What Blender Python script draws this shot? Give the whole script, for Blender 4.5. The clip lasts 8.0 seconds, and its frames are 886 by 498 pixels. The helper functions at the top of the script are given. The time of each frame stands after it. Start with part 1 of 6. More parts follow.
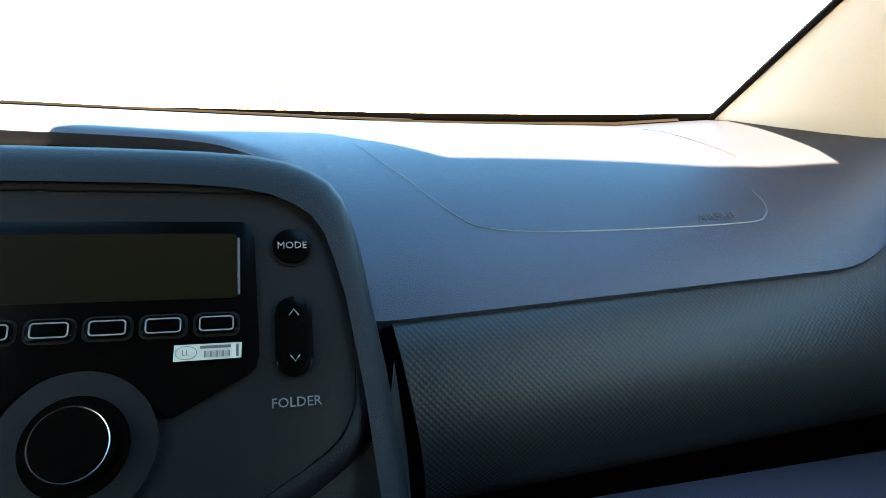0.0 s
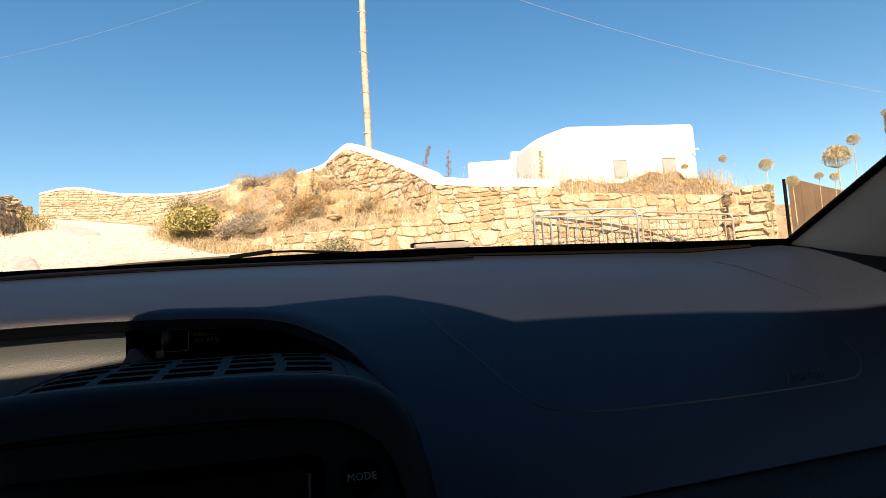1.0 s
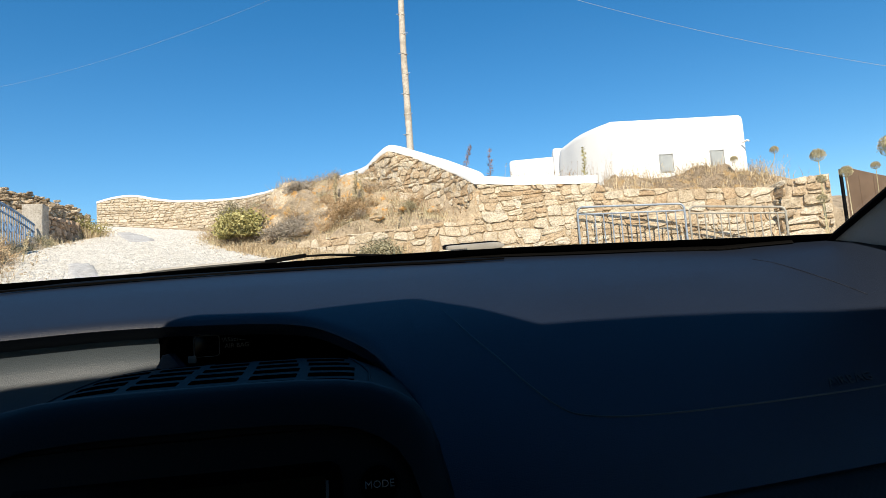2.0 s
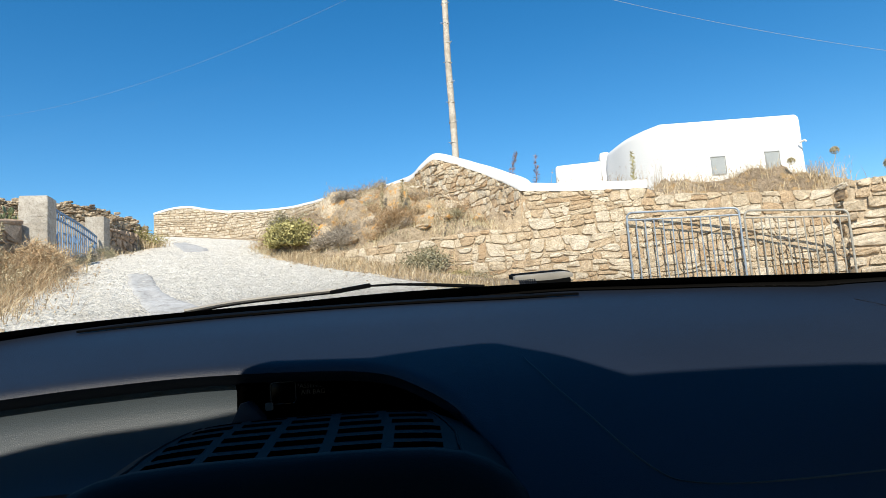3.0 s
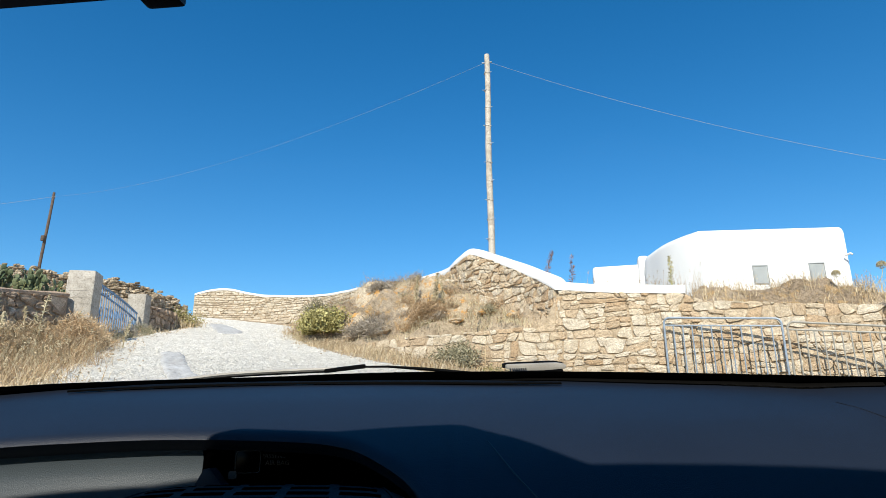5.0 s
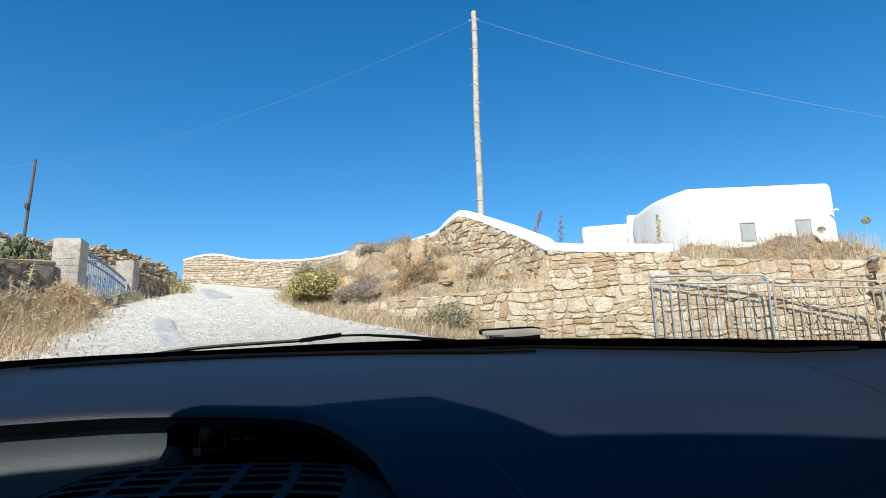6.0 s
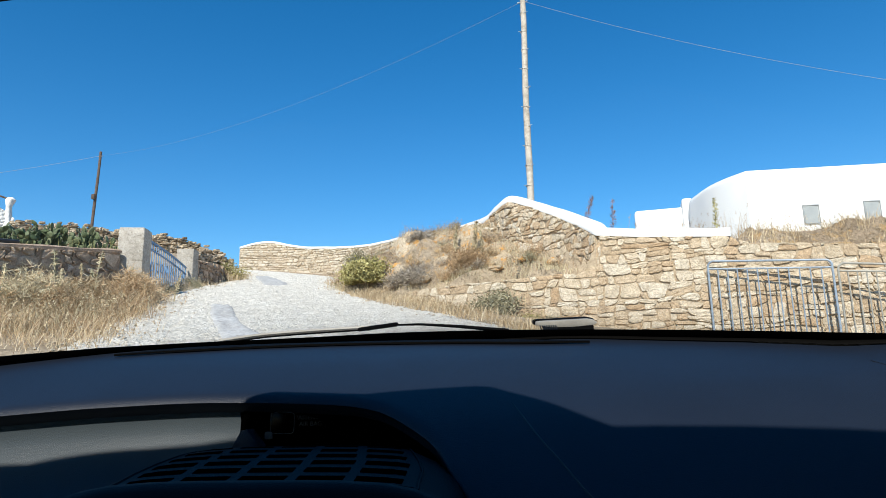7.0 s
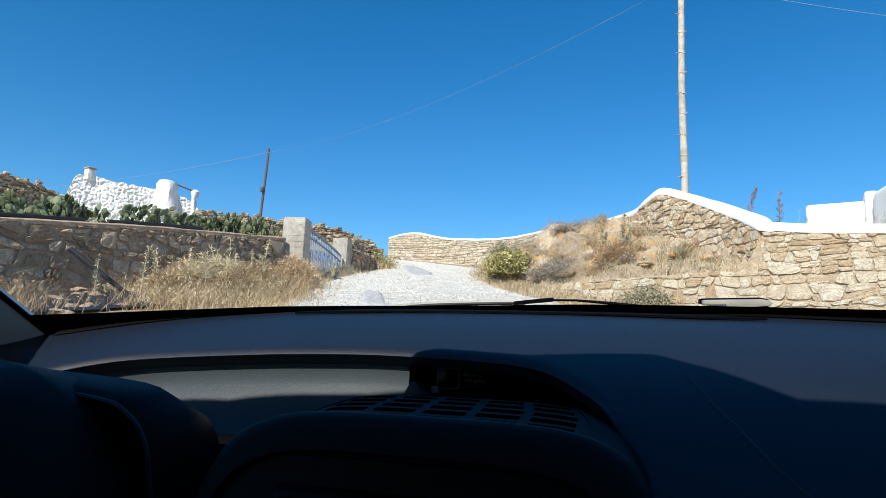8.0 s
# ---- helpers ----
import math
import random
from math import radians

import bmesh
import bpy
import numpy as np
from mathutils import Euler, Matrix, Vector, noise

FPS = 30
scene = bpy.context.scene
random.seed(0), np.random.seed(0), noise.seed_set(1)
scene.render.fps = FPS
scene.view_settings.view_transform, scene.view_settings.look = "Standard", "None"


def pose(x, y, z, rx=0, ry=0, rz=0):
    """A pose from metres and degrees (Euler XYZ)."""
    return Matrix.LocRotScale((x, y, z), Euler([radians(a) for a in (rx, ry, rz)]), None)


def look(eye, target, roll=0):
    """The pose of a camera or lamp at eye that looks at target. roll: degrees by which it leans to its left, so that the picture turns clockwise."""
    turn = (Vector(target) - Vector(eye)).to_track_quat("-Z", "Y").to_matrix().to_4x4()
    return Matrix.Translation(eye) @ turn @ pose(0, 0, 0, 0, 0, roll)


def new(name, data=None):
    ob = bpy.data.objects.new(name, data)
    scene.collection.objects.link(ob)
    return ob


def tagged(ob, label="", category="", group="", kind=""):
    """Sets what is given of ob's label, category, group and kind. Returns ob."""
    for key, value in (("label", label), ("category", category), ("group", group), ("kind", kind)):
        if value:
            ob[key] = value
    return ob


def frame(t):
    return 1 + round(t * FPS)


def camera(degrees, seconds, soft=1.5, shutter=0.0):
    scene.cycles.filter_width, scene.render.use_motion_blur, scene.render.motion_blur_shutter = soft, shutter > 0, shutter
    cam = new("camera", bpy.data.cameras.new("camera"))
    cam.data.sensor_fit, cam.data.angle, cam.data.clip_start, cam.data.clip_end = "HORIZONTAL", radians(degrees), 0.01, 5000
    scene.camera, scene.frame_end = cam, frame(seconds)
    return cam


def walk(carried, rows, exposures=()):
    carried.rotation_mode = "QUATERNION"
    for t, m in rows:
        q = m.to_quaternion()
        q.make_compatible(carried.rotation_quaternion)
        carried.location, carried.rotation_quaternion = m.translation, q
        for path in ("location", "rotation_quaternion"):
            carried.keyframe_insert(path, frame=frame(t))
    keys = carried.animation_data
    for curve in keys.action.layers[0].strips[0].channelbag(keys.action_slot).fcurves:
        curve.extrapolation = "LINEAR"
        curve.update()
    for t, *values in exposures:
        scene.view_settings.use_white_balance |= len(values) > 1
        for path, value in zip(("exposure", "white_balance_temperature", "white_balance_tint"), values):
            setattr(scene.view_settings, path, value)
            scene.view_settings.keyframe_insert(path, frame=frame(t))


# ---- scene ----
cam = camera(70.2, 8.0, soft=0.5)
PATH = [
    (0.0, pose(-0.0026, -0.0004, -0.0838, 90.02, 0.73, -3.17)),
    (0.2, pose(0.0156, -0.0013, -0.0470, 92.47, 2.81, -1.31)),
    (0.3, pose(0.0181, 0.0025, -0.0292, 92.97, 3.57, -1.02)),
    (0.5, pose(0.0098, 0.0015, -0.0112, 93.97, 3.80, 0.18)),
    (0.7, pose(0.0014, -0.0010, -0.0050, 94.93, 3.17, 1.43)),
    (1.0, pose(-0.0000, 0.0000, -0.0000, 95.65, 3.43, 2.80)),
    (1.5, pose(0.0022, 0.0025, -0.0001, 95.73, 3.46, 3.68)),
    (1.7, pose(0.0146, 0.0048, -0.0010, 95.92, 3.57, 5.68)),
    (2.8, pose(0.0140, 0.0070, 0.0290, 95.46, 4.69, 8.23)),
    (3.0, pose(-0.0113, 0.0153, 0.0356, 96.75, 4.12, 11.00)),
    (3.5, pose(-0.0207, 0.0113, 0.0382, 99.63, 1.11, 13.95)),
    (4.0, pose(-0.0074, 0.0135, 0.0229, 100.67, 1.18, 11.15)),
    (4.4, pose(0.0126, -0.0024, 0.0316, 106.14, 0.02, 11.43)),
    (4.5, pose(0.0214, -0.0056, 0.0325, 105.93, 0.98, 13.53)),
    (4.7, pose(0.0364, 0.0003, 0.0269, 106.19, 0.47, 13.61)),
    (5.8, pose(0.0458, 0.0334, 0.0125, 101.96, 1.45, 13.52)),
    (6.0, pose(0.0556, 0.0334, 0.0276, 101.96, 1.64, 12.95)),
    (6.5, pose(0.0591, 0.0165, 0.0371, 101.13, 1.62, 14.08)),
    (7.0, pose(0.0551, 0.0142, 0.0316, 100.79, 1.15, 17.43)),
    (7.2, pose(0.0490, 0.0113, 0.0252, 100.63, 0.31, 18.43)),
    (7.5, pose(0.0446, 0.0017, 0.0150, 100.68, -2.43, 28.72)),
    (8.0, pose(0.0383, 0.0049, 0.0048, 100.05, -2.28, 29.93)),
]
EXPOSURES = [(0.0, 5.45, 17000, 22), (0.2, 4.8, 17000, 26), (0.3, 3.95, 16500, 36), (0.5, 2.3, 15500, 50), (0.7, 1.5, 12300, 34), (1.0, 0.97, 10200, 24), (1.5, 0.68, 8500, 17), (1.7, 0.62, 7800, 15), (2.8, 0.54, 6800, 11), (8.0, 0.49, 6350, 10)]
walk(cam, PATH, EXPOSURES)

# ---- light: clear sky, sun high behind the car ----
SUN_WAY = Vector((-0.055, 0.763, -0.646)).normalized()
world = bpy.data.worlds.new("sky")
scene.world = world
world.use_nodes = True
wn = world.node_tree
wn.nodes.clear()
sky = wn.nodes.new("ShaderNodeTexSky")
sky.sky_type, sky.sun_disc = "NISHITA", False
sky.sun_elevation = math.asin(-SUN_WAY.z)
sky.sun_rotation = math.atan2(-SUN_WAY.x, -SUN_WAY.y)
# deep blue island sky
sky.altitude, sky.air_density, sky.dust_density, sky.ozone_density = 50, 0.95, 0.1, 3.2
bg = wn.nodes.new("ShaderNodeBackground")
bg.inputs["Strength"].default_value = 0.118
wout = wn.nodes.new("ShaderNodeOutputWorld")
hue = wn.nodes.new("ShaderNodeHueSaturation")
hue.inputs["Hue"].default_value, hue.inputs["Saturation"].default_value = 0.4975, 1.36
wn.links.new(sky.outputs[0], hue.inputs["Color"])
wn.links.new(hue.outputs[0], bg.inputs[0])
wn.links.new(bg.outputs[0], wout.inputs[0])
sun = new("sun", bpy.data.lights.new("sun", "SUN"))
sun.data.energy, sun.data.angle, sun.data.color = 4.6, radians(0.53), (1.0, 0.935, 0.83)
sun.matrix_world = look((0, -30, 30), Vector((0, -30, 30)) + SUN_WAY)

# ---- materials ----
def mat(name, base, rough=0.8, metal=0.0, spec=0.5):
    m = bpy.data.materials.new(name)
    m.use_nodes = True
    b = m.node_tree.nodes["Principled BSDF"]
    b.inputs["Base Color"].default_value = (*base, 1)
    b.inputs["Roughness"].default_value = rough
    b.inputs["Metallic"].default_value = metal
    b.inputs["Specular IOR Level"].default_value = spec
    return m


def nodes_of(m):
    nt = m.node_tree
    return nt, nt.nodes["Principled BSDF"]


def noise_node(nt, scale, detail=4.0, rough=0.55, coords="Object"):
    tc = nt.nodes.new("ShaderNodeTexCoord")
    n = nt.nodes.new("ShaderNodeTexNoise")
    n.inputs["Scale"].default_value = scale
    n.inputs["Detail"].default_value = detail
    n.inputs["Roughness"].default_value = rough
    nt.links.new(tc.outputs[coords], n.inputs["Vector"])
    return n


def ramp(nt, src, stops):
    r = nt.nodes.new("ShaderNodeValToRGB")
    while len(r.color_ramp.elements) < len(stops):
        r.color_ramp.elements.new(0.5)
    for e, (p, c) in zip(r.color_ramp.elements, stops):
        e.position, e.color = p, (*c, 1)
    nt.links.new(src, r.inputs[0])
    return r


def mix(nt, fac, a, b, kind="MIX"):
    n = nt.nodes.new("ShaderNodeMix")
    n.data_type, n.blend_type = "RGBA", kind
    for sock, v in ((n.inputs[0], fac), (n.inputs[6], a), (n.inputs[7], b)):
        if hasattr(v, "links"):
            nt.links.new(v, sock)
        elif isinstance(v, tuple):
            sock.default_value = (*v, 1)
        else:
            sock.default_value = v
    return n.outputs[2]


def bump(nt, b, height, strength, distance=0.01, after=None):
    n = nt.nodes.new("ShaderNodeBump")
    n.inputs["Strength"].default_value = strength
    n.inputs["Distance"].default_value = distance
    nt.links.new(height, n.inputs["Height"])
    if after:
        nt.links.new(after.outputs[0], n.inputs["Normal"])
    nt.links.new(n.outputs[0], b.inputs["Normal"])
    return n


def rocky(name, dark, mid, light, grain=18.0, relief=0.03, lichen=None, rough=0.9, wear=1.0):
    """Stone or earth: colour by piece, blotches at two scales, relief."""
    m = mat(name, mid, rough, spec=0.2)
    nt, b = nodes_of(m)
    info = nt.nodes.new("ShaderNodeObjectInfo")
    geo = nt.nodes.new("ShaderNodeNewGeometry")
    add = nt.nodes.new("ShaderNodeMath")
    add.operation = "ADD"
    nt.links.new(info.outputs["Random"], add.inputs[0])
    nt.links.new(geo.outputs["Random Per Island"], add.inputs[1])
    frac = nt.nodes.new("ShaderNodeMath")
    frac.operation = "FRACT"
    nt.links.new(add.outputs[0], frac.inputs[0])
    big = ramp(nt, frac.outputs[0], [(0.0, dark), (0.45, mid), (1.0, light)])
    tc = nt.nodes.new("ShaderNodeNewGeometry")
    n1 = noise_node(nt, grain * 0.25, 6, 0.6)
    n2 = noise_node(nt, grain, 8, 0.7)
    for n in (n1, n2):
        for l in list(n.inputs["Vector"].links):
            nt.links.remove(l)
        nt.links.new(tc.outputs["Position"], n.inputs["Vector"])
    r1 = ramp(nt, n1.outputs[0], [(0.3, (0.62, 0.58, 0.52)), (0.7, (1.12, 1.1, 1.08))])
    r2 = ramp(nt, n2.outputs[0], [(0.3, (0.7, 0.68, 0.66)), (0.68, (1.15, 1.15, 1.15))])
    n4 = noise_node(nt, grain * 3.2, 4, 0.75)
    for l in list(n4.inputs["Vector"].links):
        nt.links.remove(l)
    nt.links.new(tc.outputs["Position"], n4.inputs["Vector"])
    r4 = ramp(nt, n4.outputs[0], [(0.36, (0.40, 0.36, 0.32)), (0.47, (0.97, 0.96, 0.95)), (0.68, (1.2, 1.2, 1.2))])
    c = mix(nt, 0.85 * wear, big.outputs[0], r1.outputs[0], "MULTIPLY")
    c = mix(nt, 0.8 * wear, c, r2.outputs[0], "MULTIPLY")
    c = mix(nt, 0.75 * wear, c, r4.outputs[0], "MULTIPLY")
    if lichen:
        n3 = noise_node(nt, 4.0, 6, 0.7)
        for l in list(n3.inputs["Vector"].links):
            nt.links.remove(l)
        nt.links.new(tc.outputs["Position"], n3.inputs["Vector"])
        r3 = ramp(nt, n3.outputs[0], [(0.52, (0, 0, 0)), (0.60, (0.9, 0.9, 0.9))])
        c = mix(nt, r3.outputs[0], c, lichen)
    nt.links.new(c, b.inputs["Base Color"])
    if relief:
        first = bump(nt, b, n2.outputs[0], 0.8, relief)
        bump(nt, b, n4.outputs[0], 0.7, relief * 0.35, first)
    return m


def plain(name, base, rough, var=0.25, scale=6.0, relief=0.0, grain=60.0, metal=0.0, spec=0.5):
    """Paint, plastic, metal: slight blotches and fine relief."""
    m = mat(name, base, rough, metal, spec)
    nt, b = nodes_of(m)
    n1 = noise_node(nt, scale, 5, 0.6)
    lo = tuple(max(0, 1 - var) for _ in base)
    hi = tuple(1 + var * 0.4 for _ in base)
    r1 = ramp(nt, n1.outputs[0], [(0.3, lo), (0.7, hi)])
    nt.links.new(mix(nt, 1.0, base, r1.outputs[0], "MULTIPLY"), b.inputs["Base Color"])
    if relief:
        n2 = noise_node(nt, grain, 3, 0.5)
        bump(nt, b, n2.outputs[0], 0.5, relief)
    return m


STONE = rocky("tan_stone", (0.60, 0.44, 0.285), (0.74, 0.625, 0.47), (0.82, 0.74, 0.61), 20, 0.05, wear=0.9)
# grey-brown stone; the left walls' shade is partly in this darker tone
STONE_GREY = rocky("shaded_grey_stone", (0.346, 0.254, 0.179), (0.532, 0.408, 0.303), (0.692, 0.543, 0.416))
STONE_DRY = rocky("brown_dry_stone", (0.350, 0.281, 0.206), (0.550, 0.456, 0.344), (0.750, 0.650, 0.512))
STONE_FAR = rocky("pale_stone", (0.56, 0.47, 0.355), (0.67, 0.585, 0.465), (0.74, 0.67, 0.56), wear=0.85)
BEDROCK = rocky("brown_bedrock", (0.36, 0.28, 0.195), (0.44, 0.355, 0.26), (0.54, 0.45, 0.34), 9, 0.12, (0.50, 0.33, 0.16))
ROCK = rocky("lichen_rock", (0.50, 0.41, 0.29), (0.58, 0.49, 0.365), (0.66, 0.57, 0.44), 9, 0.06, (0.60, 0.31, 0.085))
MORTAR = rocky("sandy_mortar", (0.519, 0.425, 0.307), (0.578, 0.478, 0.354), (0.637, 0.531, 0.401), 40, 0.012)
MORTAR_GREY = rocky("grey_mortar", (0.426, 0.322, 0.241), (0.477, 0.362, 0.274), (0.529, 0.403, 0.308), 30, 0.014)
CONCRETE = rocky("grey_concrete", (0.42, 0.39, 0.345), (0.45, 0.42, 0.375), (0.48, 0.45, 0.405), 10, 0.012, wear=0.8)
WHITE = plain("white_limewash", (0.80, 0.79, 0.77), 0.85, 0.06, 1.5, 0.006, 9, spec=0.2)
WHITE_ROUGH = plain("whitewashed_stone", (0.80, 0.79, 0.77), 0.85, 0.10, 2.5, 0.06, 13, spec=0.2)
EARTH = rocky("dry_earth", (0.44, 0.36, 0.26), (0.49, 0.405, 0.295), (0.54, 0.45, 0.335), 7, 0.05)
GRAVEL = rocky("pale_worn_concrete", (0.75, 0.715, 0.64), (0.79, 0.755, 0.68), (0.815, 0.785, 0.715), 14, 0.05, wear=0.58)
nt, b = nodes_of(GRAVEL)
geo = nt.nodes.new("ShaderNodeNewGeometry")
lumps = nt.nodes.new("ShaderNodeTexVoronoi")
lumps.inputs["Scale"].default_value = 11.0
chips = nt.nodes.new("ShaderNodeTexVoronoi")
chips.inputs["Scale"].default_value = 27.0
for v in (lumps, chips):
    nt.links.new(geo.outputs["Position"], v.inputs["Vector"])
was = b.inputs["Base Color"].links[0].from_socket
pits = ramp(nt, lumps.outputs["Distance"], [(0.5, (1.06, 1.06, 1.06)), (0.9, (0.92, 0.91, 0.89))])
grit_tone = ramp(nt, chips.outputs["Distance"], [(0.45, (1.08, 1.08, 1.08)), (0.95, (0.88, 0.87, 0.85))])
tone = mix(nt, 0.8, mix(nt, 0.9, was, pits.outputs[0], "MULTIPLY"), grit_tone.outputs[0], "MULTIPLY")
nt.links.new(tone, b.inputs["Base Color"])
turned = nt.nodes.new("ShaderNodeMath")
turned.operation = "MULTIPLY_ADD"
turned.inputs[1].default_value = -1.0
nt.links.new(lumps.outputs["Distance"], turned.inputs[0])
nt.links.new(chips.outputs["Distance"], turned.inputs[2])
bump(nt, b, turned.outputs[0], 0.5, 0.03, [n for n in nt.nodes if n.type == "BUMP"][-1])
PATCH = rocky("smooth_grey_concrete", (0.545, 0.545, 0.539), (0.580, 0.580, 0.574), (0.615, 0.615, 0.609), 5, 0.006, wear=0.7)
WOOD_POLE = rocky("weathered_pole_wood", (0.557, 0.520, 0.463), (0.605, 0.572, 0.520), (0.653, 0.624, 0.576), 22, 0.01)
WOOD_DARK = rocky("dark_pole_wood", (0.119, 0.091, 0.076), (0.145, 0.108, 0.090), (0.170, 0.131, 0.108), 22, 0.01)
GATE_BROWN = plain("brown_painted_steel", (0.27, 0.175, 0.11), 0.55, 0.25, 3)
BLUE_PAINT = plain("faded_blue_paint", (0.16, 0.30, 0.50), 0.6, 0.4, 9)
GALV = plain("galvanised_steel", (0.30, 0.36, 0.43), 0.5, 0.35, 14, metal=0.1)
GALV_TAN = plain("dusty_steel", (0.38, 0.36, 0.31), 0.6, 0.35, 14, metal=0.1)
BLACK_PIPE = plain("black_hose", (0.02, 0.02, 0.022), 0.5)
STRAW = rocky("dry_straw", (0.464, 0.346, 0.200), (0.648, 0.518, 0.340), (0.799, 0.686, 0.497), 3, 0.0)
STRAW_RUST = rocky("rusty_straw", (0.40, 0.265, 0.145), (0.53, 0.38, 0.225), (0.63, 0.485, 0.32), 3, 0.0)
LEAF = rocky("dusty_green_leaf", (0.379, 0.359, 0.135), (0.488, 0.454, 0.193), (0.578, 0.534, 0.257), 3, 0.0)
LEAF_GREY = rocky("grey_green_leaf", (0.31, 0.30, 0.19), (0.42, 0.40, 0.27), (0.52, 0.49, 0.35), 3, 0.0)
CACTUS = rocky("cactus_pad", (0.075, 0.11, 0.055), (0.13, 0.17, 0.09), (0.22, 0.26, 0.155), 7, 0.004, rough=0.55)
SEED = rocky("dry_seed_head", (0.48, 0.42, 0.25), (0.58, 0.52, 0.33), (0.68, 0.62, 0.43), 30, 0.002)
SHUTTER = plain("pale_grey_shutter", (0.33, 0.35, 0.35), 0.6, 0.12, 4)
LINING = plain("dark_cabin_lining", (0.03, 0.03, 0.032), 0.9, 0.2, 5)
WIRE = plain("pale_cable", (0.35, 0.36, 0.38), 0.5)

# bluish base carries the sky's sheen on neutral grey plastic
PAD = plain("dark_grained_plastic", (0.0094, 0.0148, 0.0268), 0.43, 0.15, 5, 0.0007, 1100, spec=0.23)
HOLLOW = plain("fine_grained_plastic", (0.0440, 0.0560, 0.0640), 0.38, 0.12, 5, 0.0004, 1300, spec=0.4)
# light caught by the moulded lines, put in as a colour of its own
GROOVE = plain("moulding_highlight", (0.011, 0.0115, 0.0125), 0.5)
HUSK = rocky("pale_dry_husk", (0.48, 0.42, 0.27), (0.62, 0.545, 0.37), (0.72, 0.65, 0.47), 3, 0.0)
THORN = rocky("grey_thorny_twigs", (0.32, 0.285, 0.24), (0.43, 0.385, 0.325), (0.53, 0.48, 0.41), 3, 0.0)
# plastics and print set below their real tone: cabin shade put into colour
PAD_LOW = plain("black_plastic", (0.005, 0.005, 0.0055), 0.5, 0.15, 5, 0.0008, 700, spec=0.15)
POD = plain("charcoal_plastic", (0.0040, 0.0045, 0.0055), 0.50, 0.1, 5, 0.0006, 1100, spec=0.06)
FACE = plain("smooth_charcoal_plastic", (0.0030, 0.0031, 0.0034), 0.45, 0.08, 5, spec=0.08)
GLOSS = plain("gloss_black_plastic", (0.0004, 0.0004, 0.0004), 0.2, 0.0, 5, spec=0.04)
# near-black colour standing in for shade in hollows and slots; also the switch panel
SHADE_BLACK = plain("shade_black", (0.0003, 0.0003, 0.0003), 0.95, 0.0, 5, spec=0.0)
SCREEN = plain("unlit_amber_display", (0.0034, 0.0025, 0.0011), 0.3, 0.1, 3, spec=0.05)
PRINT = plain("dimmed_white_print", (0.055, 0.055, 0.055), 0.6, 0.05, 9)
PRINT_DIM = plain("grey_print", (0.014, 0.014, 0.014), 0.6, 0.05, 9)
CHROME = plain("satin_chrome", (0.12, 0.12, 0.125), 0.25, 0.1, 5, metal=1.0)
PAPER = plain("dimmed_white_sticker", (0.20, 0.195, 0.17), 0.6, 0.08, 40)
INK = plain("black_ink", (0.03, 0.03, 0.03), 0.6, 0.0, 9)
# slight blue stands in for skylight on the pillar trim
TRIM = plain("light_grey_trim", (0.48, 0.52, 0.56), 0.75, 0.1, 4, 0.0008, 500)
LINER = plain("grey_headliner", (0.07, 0.068, 0.064), 0.95, 0.1, 6, 0.001, 500)
FRIT = plain("black_glass_border", (0.0025, 0.0025, 0.0025), 0.5, 0.0, 5, spec=0.08)
RUBBER = plain("black_rubber", (0.002, 0.002, 0.002), 0.7, 0.1, 8, spec=0.06)
SILVER = plain("silver_plastic", (0.44, 0.40, 0.34), 0.4, 0.25, 20)
MIRROR_BACK = plain("mirror_housing", (0.012, 0.012, 0.013), 0.45, 0.1, 8)
BODY = plain("car_body_paint", (0.55, 0.55, 0.56), 0.4, 0.05, 2)

MIRROR = mat("mirror_glass", (0.80, 0.81, 0.82), 0.03, 1.0)

# moulded dimples of the lower panel
DIMPLE = mat("dimpled_plastic", (0.0072, 0.0084, 0.0088), 0.46, spec=0.14)
nt, b = nodes_of(DIMPLE)
tc = nt.nodes.new("ShaderNodeTexCoord")
mp = nt.nodes.new("ShaderNodeMapping")
sx = nt.nodes.new("ShaderNodeSeparateXYZ")
cx = nt.nodes.new("ShaderNodeCombineXYZ")
nt.links.new(tc.outputs["Object"], sx.inputs[0])
nt.links.new(sx.outputs[0], cx.inputs[0])
nt.links.new(sx.outputs[2], cx.inputs[1])
nt.links.new(cx.outputs[0], mp.inputs["Vector"])
vr = nt.nodes.new("ShaderNodeTexVoronoi")
vr.voronoi_dimensions = "2D"
vr.inputs["Scale"].default_value = 340.0
vr.inputs["Randomness"].default_value = 0.0
rot = nt.nodes.new("ShaderNodeMapping")
rot.inputs["Rotation"].default_value = (0, 0, radians(45))
nt.links.new(mp.outputs[0], rot.inputs["Vector"])
nt.links.new(rot.outputs[0], vr.inputs["Vector"])
inv = nt.nodes.new("ShaderNodeMath")
inv.operation = "MULTIPLY"
inv.inputs[1].default_value = -1.0
nt.links.new(vr.outputs["Distance"], inv.inputs[0])
bump(nt, b, inv.outputs[0], 0.28, 0.0012)

# window glass: clear, with a sheen that grows at grazing angles
GLASS = bpy.data.materials.new("windscreen_glass")
GLASS.use_nodes = True
nt = GLASS.node_tree
nt.nodes.clear()
o = nt.nodes.new("ShaderNodeOutputMaterial")
tr = nt.nodes.new("ShaderNodeBsdfTransparent")
tr.inputs[0].default_value = (0.93, 0.96, 0.95, 1)
gl = nt.nodes.new("ShaderNodeBsdfGlossy")
gl.inputs["Roughness"].default_value = 0.02
fr = nt.nodes.new("ShaderNodeFresnel")
fr.inputs[0].default_value = 1.18
ms = nt.nodes.new("ShaderNodeMixShader")
nt.links.new(fr.outputs[0], ms.inputs[0])
